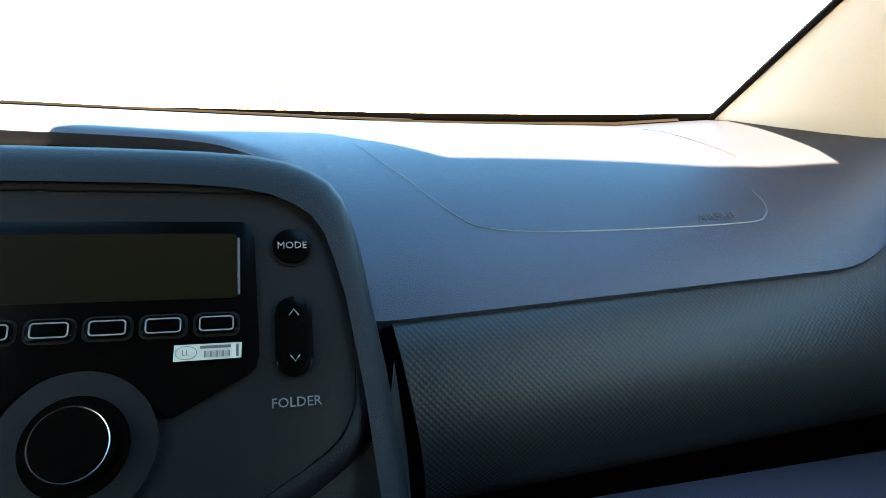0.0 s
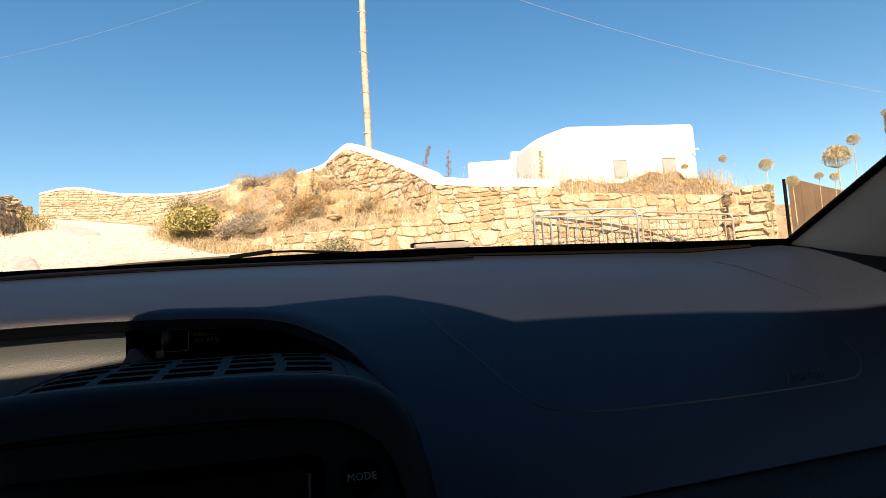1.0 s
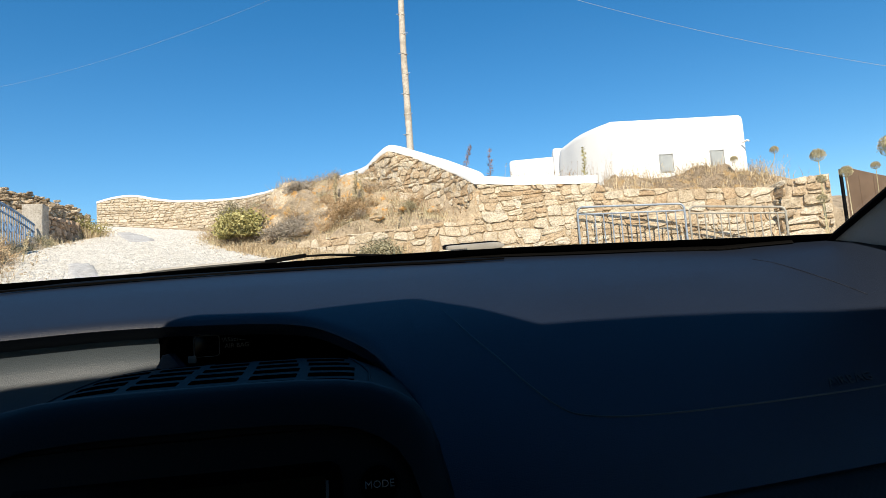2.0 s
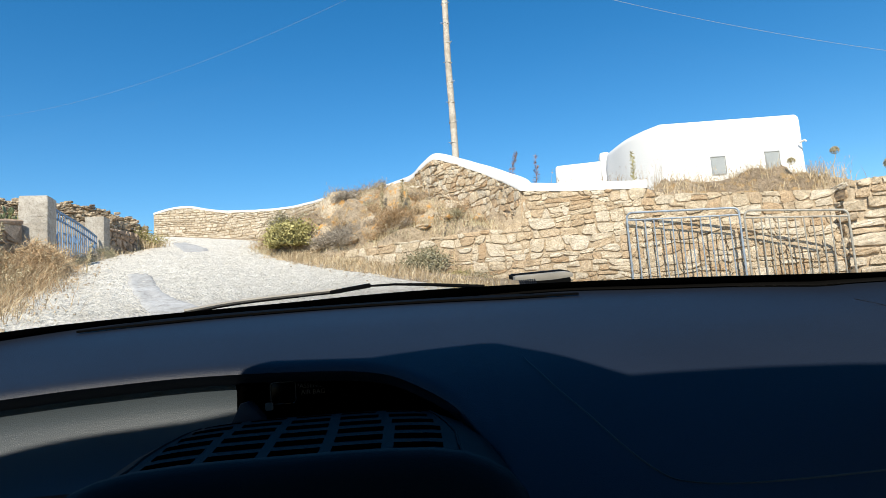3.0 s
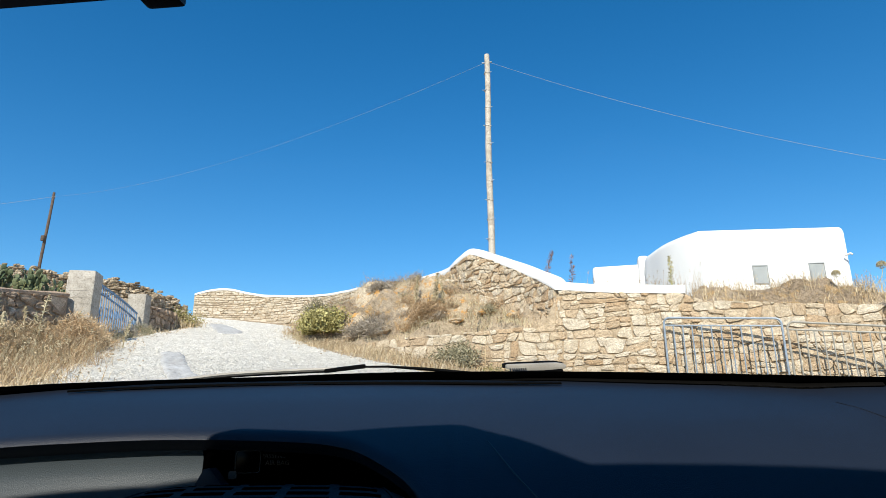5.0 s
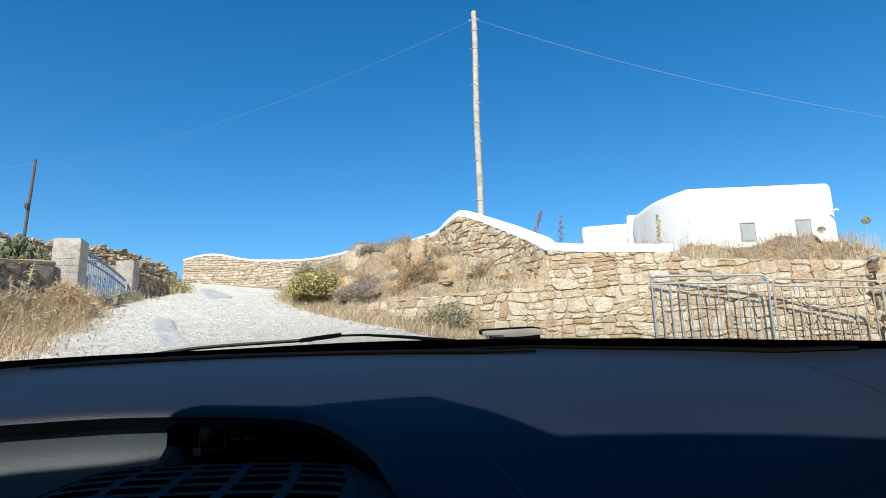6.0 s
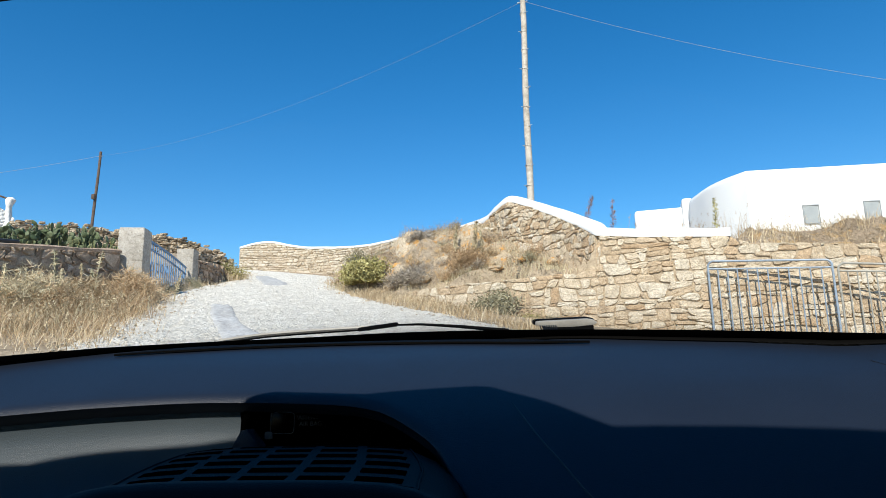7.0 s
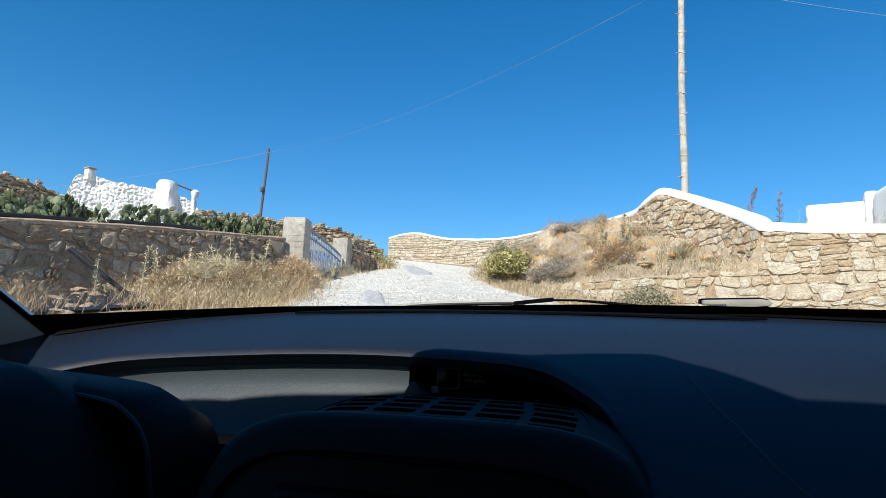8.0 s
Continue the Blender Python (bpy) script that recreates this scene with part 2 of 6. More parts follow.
nt.links.new(tr.outputs[0], ms.inputs[1])
nt.links.new(gl.outputs[0], ms.inputs[2])
nt.links.new(ms.outputs[0], o.inputs[0])


# ---- mesh helpers ----
def mesh_of(name, verts, faces, material, smooth=False):
    me = bpy.data.meshes.new(name)
    me.from_pydata([tuple(v) for v in verts], [], faces)
    me.materials.append(material)
    if smooth:
        me.polygons.foreach_set("use_smooth", [True] * len(me.polygons))
    me.update()
    return me


def part(name, bm, material, parent, label="", smooth=True):
    """Links a bmesh, or a ready mesh, as one object under a thing or under a part."""
    if isinstance(bm, bpy.types.Mesh):
        me = bm
    else:
        me = bpy.data.meshes.new(name)
        bmesh.ops.recalc_face_normals(bm, faces=bm.faces)
        bm.to_mesh(me)
        bm.free()
        me.materials.append(material)
        if smooth:
            me.polygons.foreach_set("use_smooth", [True] * len(me.polygons))
    ob = new(name, me)
    if smooth and not isinstance(bm, bpy.types.Mesh):
        me.set_sharp_from_angle(angle=radians(40))
    if parent is not None:
        ob.parent = parent
    if label:
        tagged(ob, label)
    return ob


def block(size, at=(0, 0, 0), bevel=0.0, segs=2, m=None):
    bm = bmesh.new()
    bmesh.ops.create_cube(bm, size=1.0)
    bmesh.ops.scale(bm, vec=size, verts=bm.verts)
    if bevel:
        bmesh.ops.bevel(bm, geom=bm.edges, offset=bevel, segments=segs, affect="EDGES", profile=0.6)
    if m is not None:
        bmesh.ops.transform(bm, matrix=m, verts=bm.verts)
    bmesh.ops.translate(bm, vec=at, verts=bm.verts)
    return bm


def join(*bms):
    out = bmesh.new()
    for bm in bms:
        me = bpy.data.meshes.new("tmp")
        bm.to_mesh(me)
        bm.free()
        out.from_mesh(me)
        bpy.data.meshes.remove(me)
    return out


def tube(points, radius, sides=8, closed=False):
    """A pipe along points; radius may be a list."""
    bm = bmesh.new()
    pts = [Vector(p) for p in points]
    n = len(pts)
    rad = radius if isinstance(radius, (list, tuple)) else [radius] * n
    rings = []
    side = None
    for i, p in enumerate(pts):
        a = pts[(i - 1) % n] if closed or i else p
        c = pts[(i + 1) % n] if closed or i < n - 1 else p
        d = (c - a).normalized()
        if side is None:
            side = d.cross(Vector((0, 0, 1)))
            if side.length < 0.1:
                side = d.cross(Vector((1, 0, 0)))
        side = (side - d * side.dot(d)).normalized()
        up = side.cross(d)
        rings.append([bm.verts.new(p + (side * math.cos(k * 2 * math.pi / sides) + up * math.sin(k * 2 * math.pi / sides)) * rad[i]) for k in range(sides)])
    for i in range(n if closed else n - 1):
        r, s = rings[i], rings[(i + 1) % n]
        for k in range(sides):
            bm.faces.new((r[k], r[(k + 1) % sides], s[(k + 1) % sides], s[k]))
    if not closed:
        bm.faces.new(rings[0])
        bm.faces.new(rings[-1])
    return bm


def sheet(rows, thick=0.0, closed=False):
    """A grid surface through rows of points, with a back at thickness along the normals."""
    bm = bmesh.new()
    vs = [[bm.verts.new(p) for p in r] for r in rows]
    for i in range(len(rows) - 1):
        m = len(rows[0])
        for j in range(m if closed else m - 1):
            bm.faces.new((vs[i][j], vs[i][(j + 1) % m], vs[i + 1][(j + 1) % m], vs[i + 1][j]))
    if thick:
        bm.normal_update()
        bmesh.ops.solidify(bm, geom=bm.faces[:], thickness=thick)
    return bm


def plate(outline, depth, m=None, bevel=0.0, hole=None):
    """A flat shape (x, y outline) thickened along z; front at z = 0, back at z = -depth."""
    bm = bmesh.new()
    top = [bm.verts.new((x, y, 0)) for x, y in outline]
    bot = [bm.verts.new((x, y, -depth)) for x, y in outline]
    n = len(outline)
    if hole:
        ht = [bm.verts.new((x, y, 0)) for x, y in hole]
        hb = [bm.verts.new((x, y, -depth)) for x, y in hole]
        for i in range(n):
            j = (i + 1) % n
            bm.faces.new((top[i], top[j], ht[j], ht[i]))
            bm.faces.new((ht[i], ht[j], hb[j], hb[i]))
            bm.faces.new((bot[i], bot[j], hb[j], hb[i]))
            bm.faces.new((bot[i], bot[j], top[j], top[i]))
    else:
        f = bm.faces.new(top)
        bm.faces.new(list(reversed(bot)))
        for i in range(n):
            j = (i + 1) % n
            bm.faces.new((top[i], bot[i], bot[j], top[j]))
        if bevel:
            bmesh.ops.bevel(bm, geom=list(f.edges), offset=bevel, segments=2, affect="EDGES", profile=0.6)
    if m is not None:
        bmesh.ops.transform(bm, matrix=m, verts=bm.verts)
    return bm


def rounded(w, h, r, n=6, cx=0.0, cy=0.0):
    pts = []
    for k, (sx, sy) in enumerate(((1, 1), (-1, 1), (-1, -1), (1, -1))):
        for i in range(n + 1):
            a = math.pi / 2 * (k + i / n)
            pts.append((cx + sx * (w / 2 - r) + r * math.cos(a), cy + sy * (h / 2 - r) + r * math.sin(a)))
    return pts


def lettering(name, words, size, m, material, parent, align="CENTER", depth=0.0002):
    cu = bpy.data.curves.new(name, "FONT")
    cu.body, cu.size, cu.align_x, cu.align_y, cu.extrude = words, size, align, "CENTER", depth
    cu.resolution_u = 2
    tmp = bpy.data.objects.new(name, cu)
    scene.collection.objects.link(tmp)
    dg = bpy.context.evaluated_depsgraph_get()
    me = bpy.data.meshes.new_from_object(tmp.evaluated_get(dg))
    bpy.data.objects.remove(tmp)
    bpy.data.curves.remove(cu)
    me.transform(m)
    me.materials.clear()
    me.materials.append(material)
    ob = new(name, me)
    ob.parent = parent
    return ob


def lerp_table(x, xs, ys):
    return float(np.interp(x, xs, ys))


def smooth_line(pts, per=8):
    """Catmull-Rom through points of any dimension."""
    p = [np.array(q, float) for q in pts]
    p = [2 * p[0] - p[1]] + p + [2 * p[-1] - p[-2]]
    out = []
    for i in range(1, len(p) - 2):
        for k in range(per):
            t = k / per
            out.append(0.5 * (2 * p[i] + (p[i + 1] - p[i - 1]) * t + (2 * p[i - 1] - 5 * p[i] + 4 * p[i + 1] - p[i + 2]) * t * t
                              + (3 * p[i] - p[i - 1] - 3 * p[i + 1] + p[i + 2]) * t ** 3))
    out.append(p[-2])
    return out


rng = random.Random(7)

# ---- ground ----
MOUND = [(-9.0, 18.6), (-8.7, 17.3), (-7.3, 15.4), (-5.8, 14.5), (-5.0, 14.38), (-0.5, 14.3), (-3.2, 16.75), (-4.4, 18.5), (-8.4, 23.0), (-11.4, 25.2), (-11.2, 22.6)]
MOUND_Z = [(-8.8, 17.9, 2.55), (-7.6, 16.0, 2.15), (-6.2, 14.7, 1.75), (-4.9, 14.3, 1.68), (-3.0, 14.3, 1.76), (-1.0, 14.3, 1.85), (-2.2, 15.35, 2.6), (-2.7, 15.75, 2.95), (-1.5, 14.8, 2.25),
           (-3.25, 16.2, 3.25), (-3.9, 16.6, 3.75), (-4.1, 17.4, 3.95), (-5.2, 16.0, 3.2), (-6.2, 17.2, 3.9), (-7.3, 18.0, 3.4), (-5.2, 17.8, 4.15), (-8.6, 21.0, 3.9),
           (-10.6, 23.0, 3.8), (-6.8, 16.2, 2.9), (-5.0, 14.9, 2.3), (-3.4, 15.0, 2.45), (-8.0, 18.6, 3.2)]
TERRACE = [(-0.9, 14.36), (5.3, 13.62), (6.1, 14.3), (45, 13), (45, 45), (-12, 45), (-11.6, 25.6), (-8.4, 23.1), (-4.4, 18.6), (-3.2, 16.8)]
TERRACE_Z = [(0.0, 14.3, 2.5), (2.0, 14.2, 2.45), (4.0, 13.9, 2.1), (5.3, 13.7, 1.95), (2.6, 15.4, 2.78), (4.6, 15.2, 2.84), (5.6, 15.2, 2.6), (0.5, 16.0, 2.7),
             (-2.5, 17.6, 4.2), (-2.0, 19.0, 4.2), (5.0, 22.0, 3.6), (8.0, 29.0, 4.4), (2.0, 33.0, 4.6), (12.0, 20.0, 2.6), (14.0, 30.0, 3.6), (-8.0, 27.0, 4.6), (8.0, 14.5, 1.4), (12.0, 14.0, 0.9)]


def inside(x, y, poly):
    hit = np.zeros(np.shape(x), bool)
    for (ax, ay), (bx, by) in zip(poly, poly[1:] + poly[:1]):
        if ay != by:
            hit ^= ((ay > y) != (by > y)) & (x < (bx - ax) * (y - ay) / (by - ay) + ax)
    return hit


def blend(x, y, pts):
    num = den = 0.0
    for px, py, pz in pts:
        w = 1.0 / ((x - px) ** 2 + (y - py) ** 2 + 0.02) ** 1.6
        num, den = num + w * pz, den + w
    return num / den


def ground_z(x, y):
    """Height of the ground: a steady slope, the mound by the road and the terrace behind the walls."""
    x, y = np.asarray(x, float), np.asarray(y, float)
    r = np.hypot(x, y)
    k = np.minimum(1.0, 34.0 / np.maximum(r, 1e-6))
    z = -1.05 - 0.118 * x * k + 0.15 * y * k
    hedge = np.interp(y, [-20, 9.5, 13.1, 16.6, 19.6, 21.5], [-9.15, -9.4, -10.95, -12.5, -14.8, -18.0])
    garden = np.clip((hedge - x) / 0.5, 0, 1) * np.clip((22 - y) / 5, 0, 1) * np.clip((y + 12) / 6, 0, 1)
    z = z + garden * (0.45 + 0.35 * np.clip((-9.5 - x) / 6, 0, 1))
    # trough between the road and the low wall
    deep = np.interp(x, [-5.3, -4.5, -2.5, -0.5, 5.5, 7.0], [0.0, 0.2, 0.26, 0.42, 0.42, 0.0])
    z = z - deep * np.clip((y - 11.0 + 0.55 * np.minimum(0, x + 0.5)) / 1.3, 0, 1) * np.clip((14.4 - y) / 0.1, 0, 1)
    z = np.where(inside(x, y, MOUND), np.maximum(z, blend(x, y, MOUND_Z)), z)
    z = np.where(inside(x, y, TERRACE), np.maximum(z, blend(x, y, TERRACE_Z)), z)
    z = z - 0.12 * np.clip(r - 34, 0, 480)
    return z


def gz(x, y):
    return float(ground_z(x, y))


xs = np.unique(np.round(np.concatenate([-np.geomspace(24, 2600, 26), np.arange(-24, 16.01, 0.25), np.geomspace(16, 2600, 26)]), 3))
ys = np.unique(np.round(np.concatenate([-np.geomspace(4, 2600, 26), np.arange(-4, 36.01, 0.25), np.geomspace(36, 2600, 26)]), 3))
GX, GY = np.meshgrid(xs, ys)
GZ = ground_z(GX, GY)
rough_z = np.array([noise.fractal(Vector((x * 0.9, y * 0.9, 0.3)), 0.8, 2.0, 4) for x, y in zip(GX.ravel(), GY.ravel())]).reshape(GX.shape)
amp = np.where(inside(GX, GY, MOUND), 0.12, np.where(inside(GX, GY, TERRACE), 0.08, 0.02))
GZ = GZ + rough_z * amp
nx, ny = len(xs), len(ys)
gv = np.stack([GX.ravel(), GY.ravel(), GZ.ravel()], 1)
gf = [(j * nx + i, j * nx + i + 1, (j + 1) * nx + i + 1, (j + 1) * nx + i) for j in range(ny - 1) for i in range(nx - 1)]
tagged(new("ground", mesh_of("ground", gv, gf, EARTH, True)), "dry sandy earth sloping up between the walls", "ground", kind="structure")

# ---- road ----
ROAD_L = smooth_line([(-1.6, -8), (-2.4, -2), (-3.9, 2.4), (-5.75, 5.57), (-7.95, 8.75), (-9.75, 11.7), (-11.5, 15.6), (-13.4, 19.5), (-15.0, 21.4), (-18.5, 22.6), (-24.0, 23.2)], 8)
ROAD_R = smooth_line([(3.2, -8), (2.6, -2), (1.6, 4.0), (-0.6, 8.2), (-3.2, 10.85), (-5.5, 12.7), (-7.5, 15.3), (-8.9, 17.9), (-11.2, 22.4), (-17.0, 24.6), (-24.0, 25.4)], 8)


def crumbs(x, y):
    """Broken surface of the old concrete."""
    q = noise.noise(Vector((x * 3.1, y * 3.1, 1)))
    return 0.016 * abs(q) + 0.034 * abs(noise.noise(Vector((x * 6.1, y * 6.1, 4)))) + 0.024 * noise.noise(Vector((x * 13, y * 13, 7)))


def ribbon(left, right, across, lift, wander=0.0, grain=1.0):
    rows = []
    full = lift
    for i, (a, c) in enumerate(zip(left, right)):
        row = []
        lift = full if across > 50 else full * min(1.0, i / 5, (len(left) - 1 - i) / 5)
        for k in range(across + 1):
            t = k / across
            x, y = a[0] + (c[0] - a[0]) * t, a[1] + (c[1] - a[1]) * t
            side = wander * (abs(2 * t - 1) ** 6) * noise.noise(Vector((x * 1.4, y * 1.4, 3.1)))
            x += side
            base = -1.05 - 0.118 * x + 0.15 * y
            edge = min(t, 1 - t) * 2
            row.append((x, y, base + lift * min(1, edge * (8 if across > 50 else 2.5)) - 0.02 * (edge == 0) + 0.012 * noise.noise(Vector((x * 1.3, y * 1.3, 0))) + grain * crumbs(x, y)))
        rows.append(row)
    return rows


def dense(line, lo, hi, n):
    p = np.array([q[:2] for q in line])
    u = np.interp(np.linspace(lo, hi, n), np.arange(len(p)) / (len(p) - 1), np.arange(len(p)))
    return [(float(np.interp(k, np.arange(len(p)), p[:, 0])), float(np.interp(k, np.arange(len(p)), p[:, 1]))) for k in u]


road = sheet(ribbon(dense(ROAD_L, 0, 0.22, 20) + dense(ROAD_L, 0.225, 0.85, 330) + dense(ROAD_L, 0.86, 1, 14), dense(ROAD_R, 0, 0.22, 20) + dense(ROAD_R, 0.225, 0.85, 330) + dense(ROAD_R, 0.86, 1, 14), 100, 0.04, 0.25))
tagged(part("road", road, GRAVEL, None), "pale worn concrete lane climbing between stone walls", "road", kind="structure")
for pl, pr in (([(-2.9, 4.0), (-3.6, 4.9), (-4.24, 5.73), (-4.71, 6.28), (-5.62, 7.33), (-6.81, 8.81), (-7.0, 9.05)], [(-2.1, 4.9), (-3.0, 5.6), (-3.94, 6.43), (-4.63, 6.97), (-5.49, 7.9), (-6.4, 9.1), (-6.75, 9.25)]),
               ([(-9.4, 14.6), (-10.3, 15.5), (-11.9, 17.6), (-13.5, 19.9)], [(-9.25, 15.2), (-9.8, 16.5), (-11.6, 18.7), (-13.4, 20.6)])):
    patch = sheet(ribbon(smooth_line(pl, 14), smooth_line(pr, 14), 16, 0.064, 0.4, 0.6))
    tagged(part("road_patch", patch, PATCH, None), "smooth grey concrete repair in the pale road", "road", kind="structure")


# ---- stone walls ----
def stone_mesh(k, material):
    """One loose stone: width, height 1, front at y = -1; open at the back."""
    r = random.Random(k)
    q = [(-0.5, -0.5), (0.5, -0.5), (0.5, 0.5), (-0.5, 0.5)]
    q = [(x * r.uniform(0.72, 1.0), z * r.uniform(0.72, 1.0)) for x, z in q]
    return hewn_stone(q, 1.0, r, material)


def hewn_stone(quad, deep, r, material):
    """A stone within a four-cornered outline (x, z), its rounded front standing deep before y = 0."""
    n = 5
    vs, fs = [], []
    (ax, az), (bx, bz), (cx_, cz), (dx, dz) = quad
    mx, mz = (ax + bx + cx_ + dx) / 4, (az + bz + cz + dz) / 4
    tilt_x, tilt_z = r.uniform(-0.4, 0.4), r.uniform(-0.4, 0.4)
    for j in range(n):
        for i in range(n):
            u, v = i / (n - 1), j / (n - 1)
            x = (ax * (1 - u) + bx * u) * (1 - v) + (dx * (1 - u) + cx_ * u) * v
            z = (az * (1 - u) + bz * u) * (1 - v) + (dz * (1 - u) + cz * u) * v
            rim = i in (0, n - 1) or j in (0, n - 1)
            corner = i in (0, n - 1) and j in (0, n - 1)
            s = 1 - (r.uniform(0.05, 0.24) if corner else r.uniform(-0.02, 0.12) if rim else 0)
            x, z = mx + (x - mx) * s, mz + (z - mz) * s
            d = (0.8 if corner else 0.88 if rim else 1.0) + r.uniform(-0.2, 0.2) + tilt_x * (u - 0.5) + tilt_z * (v - 0.5)
            vs.append((x, -deep * max(0.2, d), z))
    for j in range(n - 1):
        for i in range(n - 1):
            a = j * n + i
            fs.append((a, a + 1, a + n + 1, a + n))
    ring = [i for i in range(n)] + [j * n + n - 1 for j in range(1, n)] + [(n - 1) * n + i for i in range(n - 2, -1, -1)] + [j * n for j in range(n - 2, 0, -1)]
    base = len(vs)
    for a in ring:
        vs.append((vs[a][0], 0.0, vs[a][2]))
    for i in range(len(ring)):
        j = (i + 1) % len(ring)
        fs.append((ring[j], ring[i], base + i, base + j))
    return mesh_of("stone", vs, fs, material)


def courses(length, low, high, sizes, r, gap, wave=0.05):
    """Random masonry between the curves low(u) and high(u): centre and four corners about it for each stone."""
    out = []
    hmin, hmax, wmin, wmax = sizes
    v = min(low(length * k / 20) for k in range(21)) - 0.05
    top = max(high(length * k / 20) for k in range(21)) + 0.1
    bounds = [v]
    while v < top:
        v += r.uniform(hmin, hmax)
        bounds.append(v)
    phase = [r.uniform(0, 50) for _ in bounds]
    curve = lambda k, u: bounds[k] + wave * noise.noise(Vector((u * 1.6, phase[k], 0))) + 0.4 * wave * noise.noise(Vector((u * 5, phase[k], 3)))

    def add(u0, s0, u1, s1, lo, hi, depth=0):
        q = []
        for u, s, f in ((u0, -s0, lo), (u1, -s1, lo), (u1, s1, hi), (u0, s0, hi)):
            uu = min(max(u + s, 0), length)
            q.append([uu, min(max(f(uu), low(uu)), high(uu))])
        w = min(q[1][0] - q[0][0], q[2][0] - q[3][0])
        h = min(q[3][1] - q[0][1], q[2][1] - q[1][1])
        if w < min(0.06, 0.45 * wmin) or h < min(0.045, 0.4 * hmin):
            if depth < 3 and u1 - u0 > 0.12:
                um = (u0 + u1) / 2
                add(u0, s0, um, 0.0, lo, hi, depth + 1)
                add(um, 0.0, u1, s1, lo, hi, depth + 1)
            return
        m = [sum(p[0] for p in q) / 4, sum(p[1] for p in q) / 4]
        for p in q:
            for i in (0, 1):
                p[i] += (gap / 2 if p[i] < m[i] else -gap / 2) + r.uniform(-1, 1) * min(0.022, 0.12 * h)
        out.append((m[0], m[1], [(p[0] - m[0], p[1] - m[1]) for p in q]))

    for k in range(len(bounds) - 1):
        tall = bounds[k + 1] - bounds[k]
        u, s = -r.uniform(0, wmin), 0.0
        lo, hi = (lambda x, k=k: curve(k, x)), (lambda x, k=k: curve(k + 1, x))
        while u < length:
            w = r.uniform(wmin, wmax) * (0.8 + 0.9 * tall / hmax * r.random())
            s1 = r.uniform(-0.04, 0.04)
            if tall > 0.19 and r.random() < 0.38:
                f = r.uniform(0.35, 0.65)
                mid = lambda x, f=f, lo=lo, hi=hi: lo(x) * (1 - f) + hi(x) * f
                if r.random() < 0.5 and w > 0.3:
                    um = u + w * r.uniform(0.35, 0.65)
                    add(u, s, um, 0.0, lo, mid)
                    add(um, 0.0, u + w, s1, lo, mid)
                else:
                    add(u, s, u + w, s1, lo, mid)
                add(u, s, u + w, s1, mid, hi)
            else:
                add(u, s, u + w, s1, lo, hi)
            u, s = u + w, s1
    return out


def path_at(line, lens, u):
    i = min(max(int(np.searchsorted(lens, u)) - 1, 0), len(line) - 2)
    t = (u - lens[i]) / max(1e-6, lens[i + 1] - lens[i])
    a, c = line[i], line[i + 1]
    d = np.array([c[0] - a[0], c[1] - a[1]])
    d = d / np.linalg.norm(d)
    return a[0] + (c[0] - a[0]) * t, a[1] + (c[1] - a[1]) * t, a[2] + (c[2] - a[2]) * t, d


def line_lengths(line):
    return np.concatenate([[0], np.cumsum([math.hypot(c[0] - a[0], c[1] - a[1]) for a, c in zip(line, line[1:])])])


WALL_JOBS = []


def stone_wall(name, line, bottom, thick, label, stone, mortar, sizes, seed, singles=True, proud=0.05, gap=0.03, tilt=4.0):
    """line: x, y, top z along the front face, seen with the front on the right-hand side of its run; bottom(x, y): foot."""
    line = [tuple(map(float, p)) for p in line]
    lens = line_lengths(line)
    rows = []
    n = max(8, int(lens[-1] / 0.4))
    for k in range(n + 1):
        x, y, z, d = path_at(line, lens, lens[-1] * k / n)
        nrm = np.array([d[1], -d[0]])
        bz = bottom(x, y) - 0.35
        bx, by = x - nrm[0] * thick, y - nrm[1] * thick
        rows.append([(x, y, bz), (x, y, z - 0.02), (bx, by, z - 0.02), (bx, by, bz)])
    bm = sheet(rows, closed=True)
    bm.verts.ensure_lookup_table()
    bm.faces.new(bm.verts[:4])
    bm.faces.new(bm.verts[-4:])
    wall = tagged(part(name, bm, mortar, None, smooth=False), label, "wall", kind="structure")
    WALL_JOBS.append((wall, line, lens, bottom, stone, sizes, seed, singles, proud, gap, tilt))
    return wall


def lay_stones(wall, line, lens, bottom, stone, sizes, seed, singles, proud, gap, tilt):
    r = random.Random(seed)
    low = lambda u: bottom(*path_at(line, lens, u)[:2]) - 0.12
    high = lambda u: path_at(line, lens, u)[2]
    V, F, count = [], [], 0
    pieces = courses(lens[-1], low, high, sizes, r, gap, 0.03 + tilt * 0.005)
    if singles and len(pieces) > 300:
        pieces.sort(key=lambda q: abs(q[0] - lens[-1] * 0.55))
    for u, v, quad in pieces:
        x, y, z, d = path_at(line, lens, u)
        me = hewn_stone(quad, proud * r.uniform(0.6, 1.5), r, stone)
        m = Matrix(((d[0], -d[1], 0, x), (d[1], d[0], 0, y), (0, 0, 1, v), (0, 0, 0, 1))) @ pose(0, 0, 0, 0, r.uniform(-tilt, tilt) * 0.4, 0)
        if singles and count < 300:
            count += 1
            ob = new("stone", me)
            ob.parent = wall
            ob.matrix_basis = m
        else:
            base = len(V)
            V += [tuple(m @ q.co) for q in me.vertices]
            F += [tuple(base + i for i in p.vertices) for p in me.polygons]
            bpy.data.meshes.remove(me)
    if V:
        ob = new("stones", mesh_of("stones", V, F, stone))
        ob.parent = wall
        tagged(ob, kind="stuff")


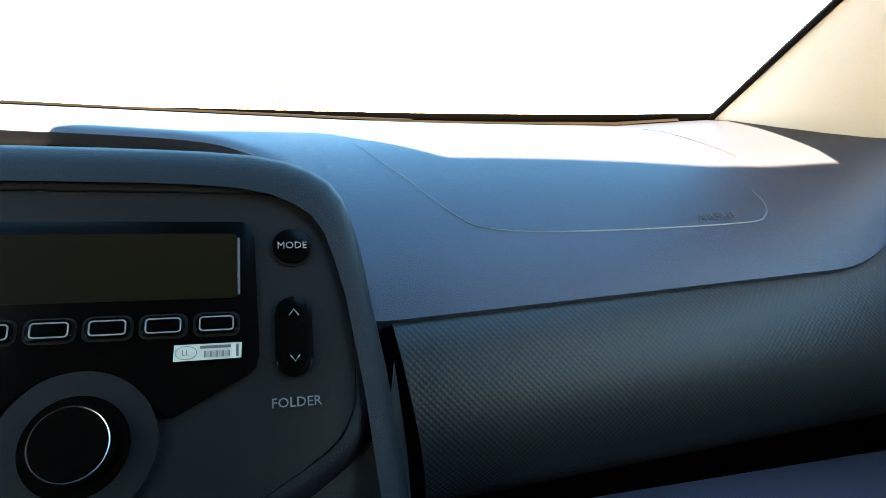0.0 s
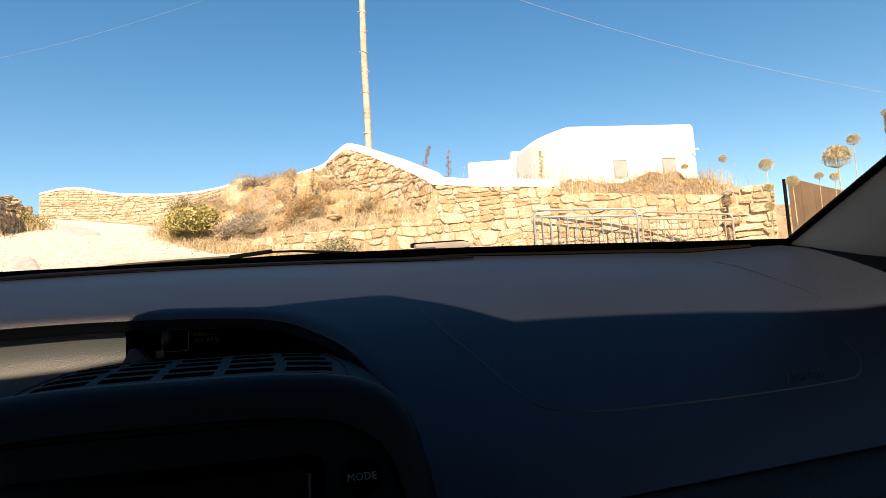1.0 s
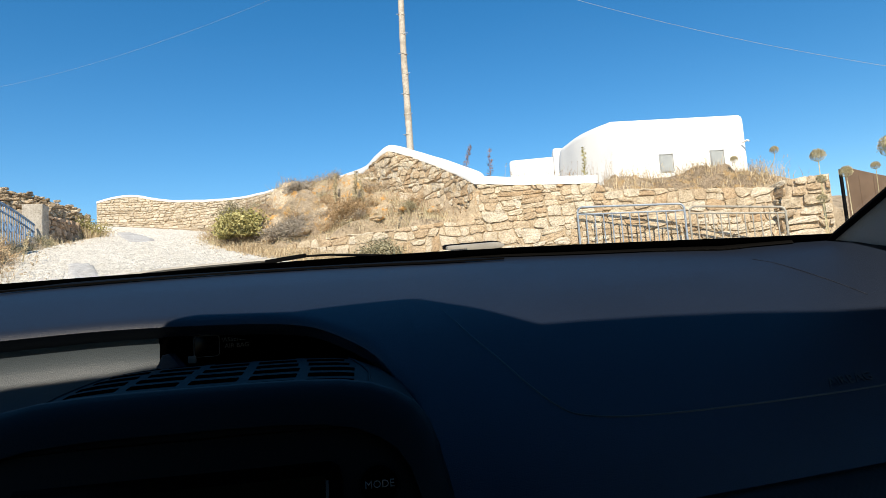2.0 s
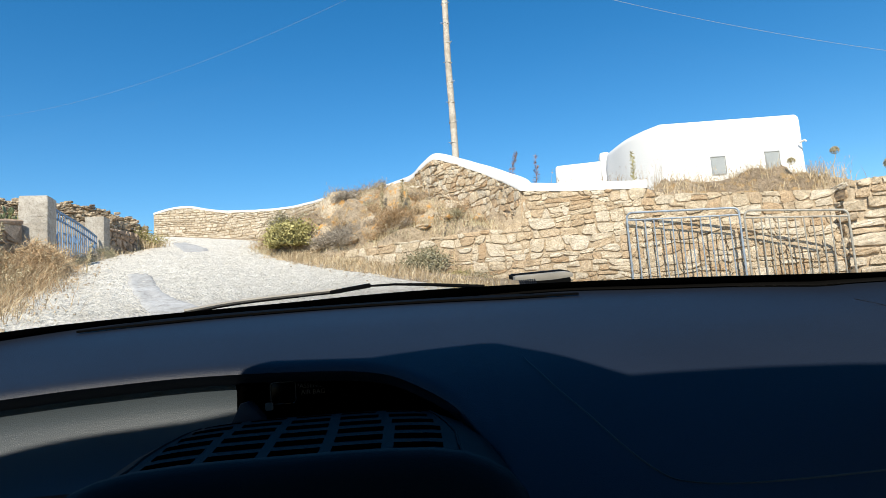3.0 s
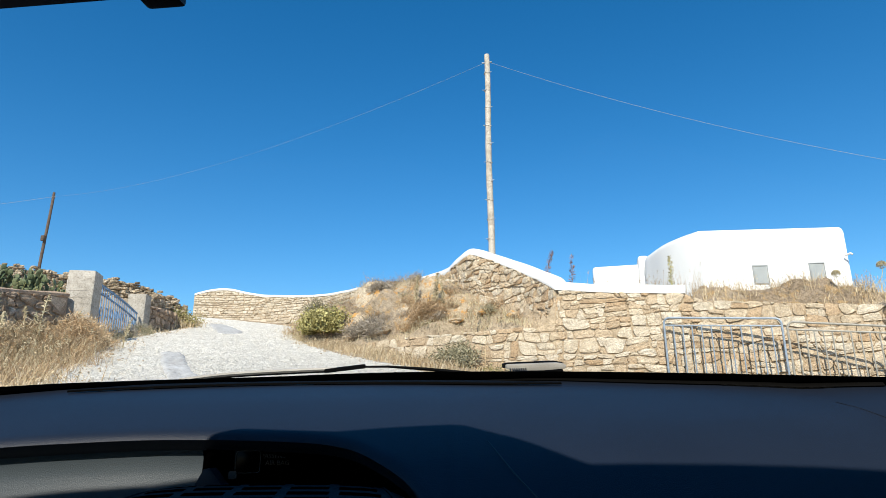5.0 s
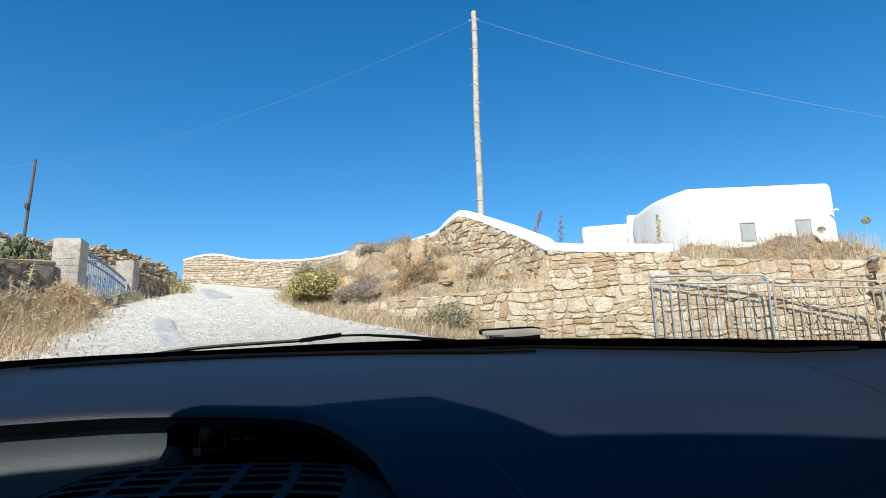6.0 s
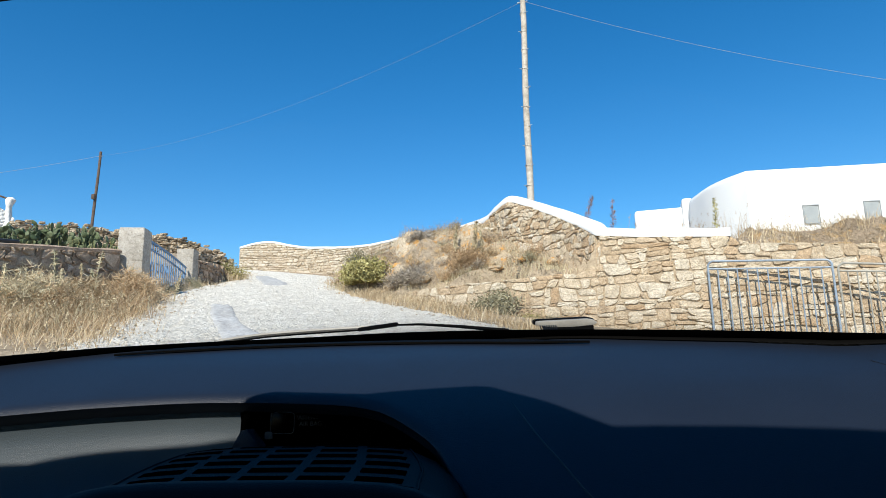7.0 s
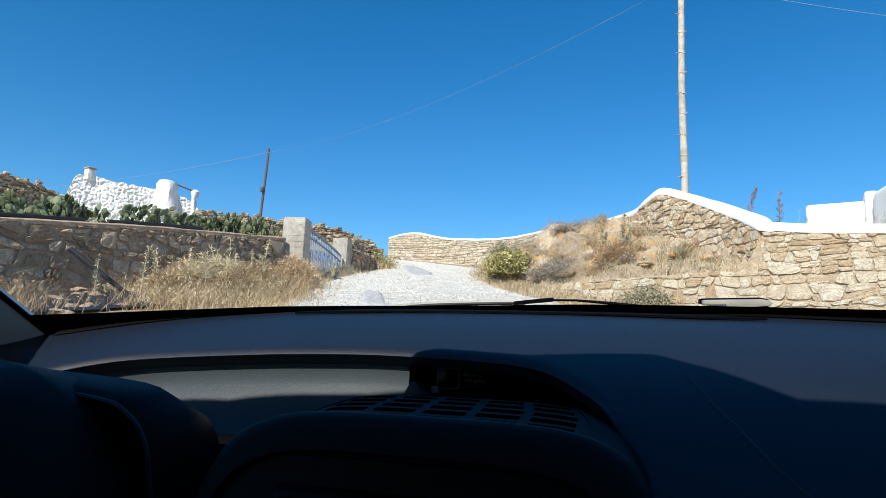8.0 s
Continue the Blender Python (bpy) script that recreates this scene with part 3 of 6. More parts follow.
def coping(name, line, width, height, parent, back=0.0):
    """White rounded cap along the top of a wall."""
    lens = line_lengths(line)
    n = int(lens[-1] / 0.15)
    prof = [(-0.06, -0.10), (-0.07, 0.0), (-0.05, 0.6), (0.06, 0.95), (0.5, 1.0), (0.94, 0.95), (1.05, 0.6), (1.06, 0.0), (1.05, -0.10)]
    rows = []
    for k in range(n + 1):
        x, y, z, d = path_at(line, lens, lens[-1] * k / n)
        u = lens[-1] * k / n
        d = sum(path_at(line, lens, min(max(u + w, 0.0), lens[-1]))[3] for w in np.linspace(-0.36, 0.36, 13))
        d = d / np.linalg.norm(d)
        nrm = np.array([d[1], -d[0]])
        wob = 0.015 * noise.noise(Vector((x * 2, y * 2, 5)))
        rows.append([(x - nrm[0] * (a * width + back), y - nrm[1] * (a * width + back), z + b * height + wob) for a, b in prof])
    bm = sheet(rows, closed=True)
    bm.verts.ensure_lookup_table()
    m = len(prof)
    bm.faces.new(bm.verts[:m])
    bm.faces.new(bm.verts[-m:])
    return part(name, bm, WHITE, parent, "thick white limewashed coping")


slope = lambda x, y: -1.05 - 0.118 * x + 0.15 * y
front_line = [(-5.1, 14.15, 1.89), (-4.2, 14.12, 1.95), (-2.4, 14.08, 2.03), (-0.80, 14.04, 2.09), (-0.74, 14.04, 2.86), (-0.06, 13.95, 2.77), (0.77, 13.83, 2.67), (1.95, 13.70, 2.575), (2.1, 13.68, 2.42), (3.6, 13.52, 2.26), (5.35, 13.3, 2.08)]
wall_front = stone_wall("wall_front", front_line, lambda x, y: slope(x, y) - 0.4, 0.42, "tan random-coursed stone retaining wall stepping down to a low wall", STONE, MORTAR, (0.09, 0.30, 0.10, 0.44), 3, gap=0.012, proud=0.030, tilt=12)
rub_line = [tuple(p) for p in smooth_line([(-5.4, 19.3, 4.42), (-4.15, 17.75, 4.27), (-3.65, 17.0, 4.36), (-3.1, 16.3, 4.42), (-2.55, 15.95, 4.18), (-2.02, 15.55, 3.86), (-1.35, 14.9, 3.40), (-0.95, 14.4, 3.08), (-0.76, 14.12, 2.90)], 6)]
bank = lambda x, y: float(blend(x, y, MOUND_Z)) - 0.2
wall_rubble = stone_wall("wall_rubble", rub_line, bank, 0.45, "rough tan rubble wall rising to a peak", STONE, MORTAR, (0.075, 0.19, 0.08, 0.23), 5, proud=0.042, tilt=26, gap=0.012)
cap_line = rub_line + [(-0.70, 14.05, 2.88), (-0.06, 13.95, 2.775), (0.77, 13.83, 2.675), (1.4, 13.76, 2.62), (1.92, 13.70, 2.58)]
coping("coping", cap_line, 0.46, 0.18, wall_rubble)
far_line = [tuple(p) for p in smooth_line([(-17.83, 25.18, 5.84), (-17.15, 25.47, 6.05), (-16.49, 25.77, 6.12), (-15.46, 25.98, 5.89), (-14.2, 25.85, 5.68), (-11.4, 25.05, 5.41), (-8.2, 22.4, 5.06), (-5.45, 19.3, 4.42)], 7)]
wall_far = stone_wall("wall_far", far_line, lambda x, y: slope(x, y) - 0.1, 0.45, "pale tan stone wall curving across the lane's end", STONE_FAR, MORTAR, (0.065, 0.15, 0.10, 0.32), 6, singles=False, proud=0.04, gap=0.018)
coping("coping", far_line, 0.5, 0.10, wall_far)
left_line = [(-8.86, -3.0, 0.55), (-8.8, 1.0, 1.12), (-8.84, 3.9, 1.54), (-8.95, 6.2, 1.90), (-9.1, 9.25, 2.30)]
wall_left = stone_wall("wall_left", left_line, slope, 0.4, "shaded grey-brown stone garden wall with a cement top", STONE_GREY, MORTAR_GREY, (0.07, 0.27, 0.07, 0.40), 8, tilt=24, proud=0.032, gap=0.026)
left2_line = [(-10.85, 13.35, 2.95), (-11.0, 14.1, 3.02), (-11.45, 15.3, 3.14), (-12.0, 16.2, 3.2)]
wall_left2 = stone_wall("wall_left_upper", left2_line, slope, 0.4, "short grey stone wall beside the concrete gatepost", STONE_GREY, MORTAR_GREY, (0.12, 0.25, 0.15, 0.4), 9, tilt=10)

# dry-stone walls up the hillside, too many stones to count
def dry_wall(name, line, height, label, seed, thick=0.5):
    r = random.Random(seed)
    lens = line_lengths(line)
    kinds = [stone_mesh(seed * 17 + k, STONE_DRY) for k in range(8)]
    V, F = [], []
    u = 0.0
    while u < lens[-1]:
        x, y, z, d = path_at(line, lens, u)
        v = z - height
        while v < z + r.uniform(-0.14, 0.02):
            h, w = r.uniform(0.05, 0.13), r.uniform(0.10, 0.28)
            m = Matrix(((d[0], -d[1], 0, x), (d[1], d[0], 0, y), (0, 0, 1, v), (0, 0, 0, 1))) @ pose(r.uniform(-0.05, 0.05), r.uniform(-0.04, 0.04), 0, 0, r.uniform(-13, 13), r.uniform(-16, 16)) @ Matrix.Diagonal((w * 1.15, r.uniform(0.06, 0.13), h * 0.95, 1))
            me = r.choice(kinds)
            base = len(V)
            V += [tuple(m @ q.co) for q in me.vertices]
            F += [tuple(base + i for i in p.vertices) for p in me.polygons]
            v += h
        u += r.uniform(0.10, 0.22)
    rows = []
    for k in range(25):
        x, y, z, d = path_at(line, lens, lens[-1] * k / 24)
        nr = np.array([d[1], -d[0]])
        rows.append([(x, y, z - height - 0.5), (x, y, z - 0.12), (x - nr[0] * thick, y - nr[1] * thick, z - 0.12), (x - nr[0] * thick, y - nr[1] * thick, z - height - 0.5)])
    bm = sheet(rows, closed=True)
    bm.verts.ensure_lookup_table()
    bm.faces.new(bm.verts[:4])
    bm.faces.new(bm.verts[-4:])
    wall = tagged(part(name, bm, STONE_DRY, None, smooth=False), label, "wall", kind="structure")
    ob = new("stones", mesh_of("stones", V, F, STONE_DRY))
    ob.parent = wall
    tagged(ob, kind="stuff")


dry_wall("wall_hillside_west", smooth_line([(-18.8, 2.0, 4.3), (-18.7, 5.0, 4.5), (-18.6, 7.2, 4.65), (-18.6, 8.2, 4.6), (-18.6, 9.3, 4.5), (-18.65, 10.0, 4.32), (-18.7, 10.65, 4.1), (-18.8, 11.0, 3.5)], 5), 2.4, "tumbled brown dry-stone terrace wall beside the cottage", 13)
dry_wall("wall_hillside", smooth_line([(-17.2, 13.4, 4.5), (-16.8, 14.4, 4.7), (-16.3, 15.6, 4.75), (-15.4, 17.6, 4.85), (-14.6, 18.9, 4.55), (-14.1, 19.6, 4.15)], 5), 2.2, "tumbled brown dry-stone terrace wall on the hillside", 11)
dry_wall("wall_hillside_low", smooth_line([(-11.15, 13.9, 3.32), (-11.9, 15.4, 3.52), (-12.5, 16.6, 3.58), (-12.9, 17.4, 3.3)], 5), 0.9, "loose brown stones heaped along the upper wall", 12, 0.35)

# cement top of the garden wall and the hose on it
cap = []
lens = line_lengths(left_line)
for k in range(41):
    x, y, z, d = path_at(left_line, lens, lens[-1] * k / 40)
    w = 0.02 * noise.noise(Vector((y * 1.5, 2, 1)))
    cap.append([(x + 0.03 + w, y, z - 0.03), (x + 0.03 + w, y, z + 0.02), (x - 0.02, y, z + 0.045 + w), (x - 0.4, y, z + 0.045), (x - 0.42, y, z - 0.03)])
part("cement_top", sheet(cap, closed=True), MORTAR_GREY, wall_left, "grey cement top")
for a, c in ((-1.0, 5.1), (5.45, 7.2)):
    pts = []
    for k in range(15):
        y = a + (c - a) * k / 14
        u = float(np.interp(y, [p[1] for p in left_line], lens))
        x, yy, z, d = path_at(left_line, lens, u)
        pts.append((x - 0.05 - 0.02 * math.sin(k), yy, z + 0.045 + 0.03))
    tagged(part("hose", tube(pts, 0.03, 8), BLACK_PIPE, None), "black plastic hose lying along the garden wall", "hose", "hoses on the wall")
tagged(part("pipe", tube([(-8.05, 5.35, gz(-8.05, 5.35)), (-8.6, 4.75, gz(-8.6, 4.75) + 0.62)], 0.035, 8), BLACK_PIPE, None), "dark pipe leaning against the garden wall", "pipe")


rows = []
for i in range(13):
    row = []
    for j in range(25):
        x = -8.7 + 1.9 * i / 12 + 0.08 * noise.noise(Vector((j * 0.3, i * 0.2, 1)))
        y = 2.6 + 2.9 * j / 24 + 0.06 * noise.noise(Vector((i * 0.4, 3, j * 0.2)))
        row.append((x, y, gz(x, y) + 0.035 + 0.05 * abs(noise.noise(Vector((i * 0.45, j * 0.35, 6)))) * math.sin(3.14 * i / 12)))
    rows.append(row)
tagged(part("plastic_sheet", sheet(rows, 0.004), BLACK_PIPE, None), "crumpled black plastic sheet lying at the wall's foot", "plastic sheet")

# ---- gateposts and gates ----
def gatepost(x, y, top, w, turn, label):
    b = gz(x + 0.4, y) - 0.25
    bm = block((w, w, top - b), (0, 0, (top - b) / 2), 0.025, 2)
    bmesh.ops.subdivide_edges(bm, edges=[e for e in bm.edges if e.calc_length() > 0.3], cuts=7, use_grid_fill=True)
    for v in bm.verts:
        v.co += Vector((noise.noise(v.co * 6 + Vector((x, 0, 0))), noise.noise(v.co * 6 + Vector((0, y, 0))), 0)) * 0.012
    ob = part("gatepost", bm, CONCRETE, None)
    ob.matrix_basis = pose(x, y, b, 0, 0, turn)
    tagged(ob, label, "gatepost", "gateposts of the garden")
    for k in range(5):
        j = part("board_line", block((w * 1.01, w * 1.01, 0.012), (0, 0, (top - b) - 0.12 - 0.13 * k), 0.003, 1), CONCRETE, ob)
    return ob


gatepost(-9.13, 9.62, 2.80, 0.467, 25.7, "square board-marked concrete gatepost, the taller")
gatepost(-10.77, 13.1, 3.13, 0.42, 21, "square board-marked concrete gatepost, the shorter")


def sloping_gate():
    gate = new("garden_gate")
    a, c = Vector((-9.25, 9.98, 0)), Vector((-10.6, 12.85, 0))
    d = (c - a).normalized()
    L = (c - a).length
    gate.matrix_basis = Matrix.Translation((a.x, a.y, 0)) @ Matrix.Rotation(math.atan2(d.y, d.x), 4, "Z")
    foot = lambda u: slope(a.x + d.x * u, a.y + d.y * u) + 0.10
    top = lambda u: foot(u) + 1.12 - 0.72 * (u / L) ** 0.85 + 0.06 * math.sin(u / L * 3.14)
    part("top_rail", tube([(u, 0, top(u)) for u in np.linspace(0.02, L - 0.02, 12)], 0.024, 8), BLUE_PAINT, gate)
    part("middle_rail", tube([(u, 0, top(u) - 0.16) for u in np.linspace(0.02, L - 0.02, 12)], 0.018, 8), BLUE_PAINT, gate)
    part("bottom_rail", tube([(u, 0, foot(u)) for u in np.linspace(0.02, L - 0.02, 6)], 0.022, 8), BLUE_PAINT, gate)
    for u in np.linspace(0.03, L - 0.03, 21):
        part("bar", tube([(u, 0, foot(u)), (u, 0, top(u))], 0.011, 6), BLUE_PAINT, gate)
    for k in range(9):
        u = 0.2 + k * (L - 0.4) / 8
        zc = (foot(u) + top(u)) / 2
        part("scroll", tube([(u + 0.09 * math.cos(t), 0.0, zc + 0.09 * math.sin(t)) for t in np.linspace(0, 6.28, 13)[:-1]], 0.009, 5, True), BLUE_PAINT, gate)
    tagged(gate, "faded blue iron garden gate with a sloping top", "gate")


sloping_gate()


# ---- crowd barriers ----
def barrier(a, c, label, paint, rail_drop=0.15, bars=11):
    a, c = Vector(a), Vector(c)
    d = Vector((c.x - a.x, c.y - a.y, 0))
    L = d.length
    ob = new("crowd_barrier")
    ob.matrix_basis = Matrix.Translation((a.x, a.y, 0)) @ Matrix.Rotation(math.atan2(d.y, d.x), 4, "Z")
    top = lambda u: a.z + (c.z - a.z) * u / L
    foot = lambda u: top(u) - 1.22
    r = 0.11
    hoop = [(0, 0, foot(0) - 0.42)] + [(r - r * math.cos(t), 0, top(0) - r + r * math.sin(t)) for t in np.linspace(0, 1.57, 6)]
    hoop += [(L - r + r * math.sin(t), 0, top(L) - r + r * math.cos(t)) for t in np.linspace(0, 1.57, 6)] + [(L, 0, foot(L) - 0.42)]
    part("hoop", tube(hoop, 0.021, 8), paint, ob)
    part("upper_rail", tube([(0, 0, top(0) - rail_drop), (L, 0, top(L) - rail_drop)], 0.017, 8), paint, ob)
    part("lower_rail", tube([(0, 0, foot(0) - 0.24), (L, 0, foot(L) - 0.24)], 0.017, 8), paint, ob)
    for k in range(1, bars + 1):
        u = L * k / (bars + 1)
        part("bar", tube([(u, 0, top(u) - rail_drop), (u, 0, foot(u) - 0.24)], 0.0135, 6), paint, ob)
    for u in (0.12, L - 0.12):
        g = [gz(*(ob.matrix_basis @ Vector((u, s, 0))).to_2d()) for s in (-0.3, 0.3)]
        part("foot", tube([(u, -0.3, g[0] + 0.02), (u, -0.05, foot(u) - 0.25), (u, 0.05, foot(u) - 0.25), (u, 0.3, g[1] + 0.02)], 0.016, 6), paint, ob)
    tagged(ob, label, "barrier", "barriers along the wall")


barrier((1.43, 13.62, 2.055), (3.49, 13.09, 1.88), "blue-grey steel crowd barrier before the stone wall", GALV)
barrier((3.585, 13.11, 1.79), (5.2, 12.58, 1.58), "dusty tan steel crowd barrier before the stone wall", GALV_TAN, 0.13, 11)

# ---- stone gate pillar, brown gate, far pillar ----
pil_line = [(5.27, 13.7, 2.09), (5.38, 13.13, 2.16), (5.42, 13.08, 2.18), (6.2, 12.88, 2.20)]
wall_pillar = stone_wall("wall_pillar", pil_line, lambda x, y: slope(x, y) - 0.4, 0.5, "squared tan stone pillar ending the wall", STONE, MORTAR, (0.14, 0.3, 0.25, 0.5), 14)


def panel_gate():
    g = new("sliding_gate")
    a, c = Vector((6.32, 12.55)), Vector((8.2, 9.6))
    d = (c - a).normalized()
    L = (c - a).length
    g.matrix_basis = Matrix.Translation((a.x, a.y, 0)) @ Matrix.Rotation(math.atan2(d.y, d.x), 4, "Z")
    top0 = 2.23
    b0 = lambda u: slope(a.x + d.x * u, a.y + d.y * u)
    n = 14
    for k in range(n):
        u0, u1 = L * k / n, L * (k + 1) / n - 0.005
        lid = lambda u: top0 - 0.52 * u + 0.05 * u * u
        part("board", plate([(u0, b0(u0) - 0.1), (u1, b0(u1) - 0.1), (u1, lid(u1)), (u0, lid(u0))], 0.03, pose(0, 0, 0, 90, 0, 0)), GATE_BROWN, g, smooth=False)
    part("top_rail", tube([(u, 0.035, top0 - 0.52 * u + 0.05 * u * u - 0.06) for u in np.linspace(0, L, 8)], 0.03, 4), GATE_BROWN, g)
    part("post", block((0.05, 0.06, 2.4), (-0.07, 0, 1.0), 0.01, 1), RUBBER, g)
    tagged(g, "brown boarded steel gate beside the stone pillar", "gate")


panel_gate()
rp = [(5.13, 7.75, 2.14), (5.23, 7.3, 2.17), (5.83, 7.15, 2.17), (6.28, 7.3, 2.14)]
wall_right = stone_wall("wall_right_pillar", rp, slope, 0.6, "tall rough stone pillar at the gateway", STONE, MORTAR, (0.16, 0.3, 0.25, 0.5), 15)

# ---- main pole, far pole, wires ----
def pole(x, y, top, r0, r1, lean, paint, label, pegs):
    base = gz(x, y) - 0.3
    n = 24
    pts, rad = [], []
    for k in range(n + 1):
        t = k / n
        pts.append((lean[0] * t + 0.015 * math.sin(t * 9), lean[1] * t, (top - base) * t))
        rad.append((r0 + (r1 - r0) * t) * (1 + 0.035 * math.sin(t * 40 + x)))
    ob = part("utility_pole", tube(pts, rad, 12), paint, None)
    ob.matrix_basis = pose(x, y, base)
    z = 0.8
    while pegs and z < top - base - 0.2:
        t = z / (top - base)
        s = 1 if int(z / 0.62) % 2 else -1
        part("step_peg", tube([(lean[0] * t, -r1, z), (lean[0] * t + s * (r0 + 0.05), -r1 * 0.6, z + 0.02)], 0.012, 6), GALV, ob)
        part("knot_band", tube([(lean[0] * t + (r0 + (r1 - r0) * t) * 1.04 * math.cos(q), (r0 + (r1 - r0) * t) * 1.04 * math.sin(q), z + 0.02 * math.sin(q * 2)) for q in np.linspace(0, 6.28, 13)[:-1]], 0.012, 5, True), paint, ob)
        z += 0.62
    part("insulator", tube([(lean[0] + s, 0, top - base - 0.28) for s in (-0.16, -0.08, 0.08, 0.16)], [0.03, 0.02, 0.02, 0.03], 8), GALV, ob)
    tagged(ob, label, "utility pole", "utility poles")


pole(-2.79, 18.0, 11.58, 0.105, 0.085, (0.05, 0), WOOD_POLE, "pale weathered wooden utility pole with climbing pegs", True)
pole(-29.75, 27.7, 12.95, 0.10, 0.07, (0.35, 0), WOOD_DARK, "dark wooden utility pole on the hill", False)
part_box = part("meter_box", block((0.2, 0.2, 0.3), (-29.5, 27.58, 10.2), 0.02), WOOD_DARK, None)
tagged(part_box, "small dark box fixed to the far pole", "box")


def cable(a, c, sag, label, r=0.0042):
    a, c = Vector(a), Vector(c)
    pts = [a.lerp(c, t) - Vector((0, 0, sag * 4 * t * (1 - t))) for t in np.linspace(0, 1, 25)]
    tagged(part("cable", tube(pts, r, 5), WIRE, None), label, "cable", "overhead cables")


cable((-2.66, 18.0, 11.30), (12.0, 17.1, 5.0), 0.5, "thin pale overhead cable from the wooden pole")
cable((-2.82, 18.0, 11.30), (-29.2, 27.7, 12.7), 0.9, "thin pale overhead cable between the two poles", 0.0026)
cable((-29.3, 27.7, 12.7), (-39.4, 17.5, 8.5), 0.3, "thin pale overhead cable behind the old house", 0.007)

# ---- white house on the terrace ----
def white_house():
    house = new("house")
    face = [(1.05, 34.6), (2.55, 34.0), (2.75, 32.4), (3.35, 30.4), (4.0, 29.2), (4.72, 28.3)]
    face = [tuple(p) for p in smooth_line(face[2:], 6)]
    right = (10.75, 29.35)
    back = [(12.0, 36.5), (2.9, 37.5)]
    outline = face + [right] + back
    top = 8.08
    rows = []
    for z, inset in ((3.6, 0.0), (top - 0.32, 0.0), (top - 0.16, 0.04), (top - 0.04, 0.15), (top, 0.32)):
        cx, cy = 7.4, 33.0
        row = []
        for x, y in outline:
            v = Vector((cx - x, cy - y)).normalized()
            row.append((x + v.x * inset, y + v.y * inset, z))
        rows.append(row)
    bm = sheet(rows, closed=True)
    bm.verts.ensure_lookup_table()
    bm.faces.new(bm.verts[-len(outline):])
    part("wall", bm, WHITE, house)
    bm = block((2.75, 3.5, 4.36), (1.53, 35.0, 5.70), 0.22, 4)
    part("side_block", bm, WHITE, house, "lower white block")
    bm = block((0.5, 1.2, 4.6), (2.72, 33.6, 5.95), 0.15, 3)
    part("buttress", bm, WHITE, house)
    d = (Vector(right) - Vector(face[-1])).normalized()
    turn = math.degrees(math.atan2(d.y, d.x))
    for u, zt in ((2.40, 6.37), (4.75, 6.42)):
        p = Vector(face[-1]) + d * u
        w = part("window", block((0.62, 0.10, 0.80), (0, 0.0, 0.07), 0.01, 1, pose(p.x, p.y - 0.01, zt - 0.47, 0, 0, turn)), WHITE, house, "small grey-shuttered window")
        part("frame", join(block((0.66, 0.06, 0.05), (0, -0.06, 0.47), 0.008, 1), block((0.03, 0.06, 0.78), (-0.30, -0.06, 0.07), 0.008, 1), block((0.03, 0.06, 0.78), (0.30, -0.06, 0.07), 0.008, 1)), SHUTTER, w).matrix_basis = pose(p.x, p.y - 0.01, zt - 0.47, 0, 0, turn)
        part("shutter", block((0.54, 0.03, 0.74), (0, -0.055, 0.06), 0.006, 1), SHUTTER, w).matrix_basis = pose(p.x, p.y - 0.01, zt - 0.47, 0, 0, turn)
    part("lamp", tube([(10.6, 29.2, 6.7), (10.75, 29.0, 6.75), (10.8, 28.95, 6.68)], 0.04, 6), WHITE, house)
    part("antenna", tube([(1.4, 34.5, 7.7), (1.4, 34.5, 8.1), (1.15, 34.5, 8.05), (1.75, 34.5, 8.12)], 0.012, 5), GALV, house)
    tagged(house, "white limewashed island house with rounded corners on the terrace", "house")


white_house()


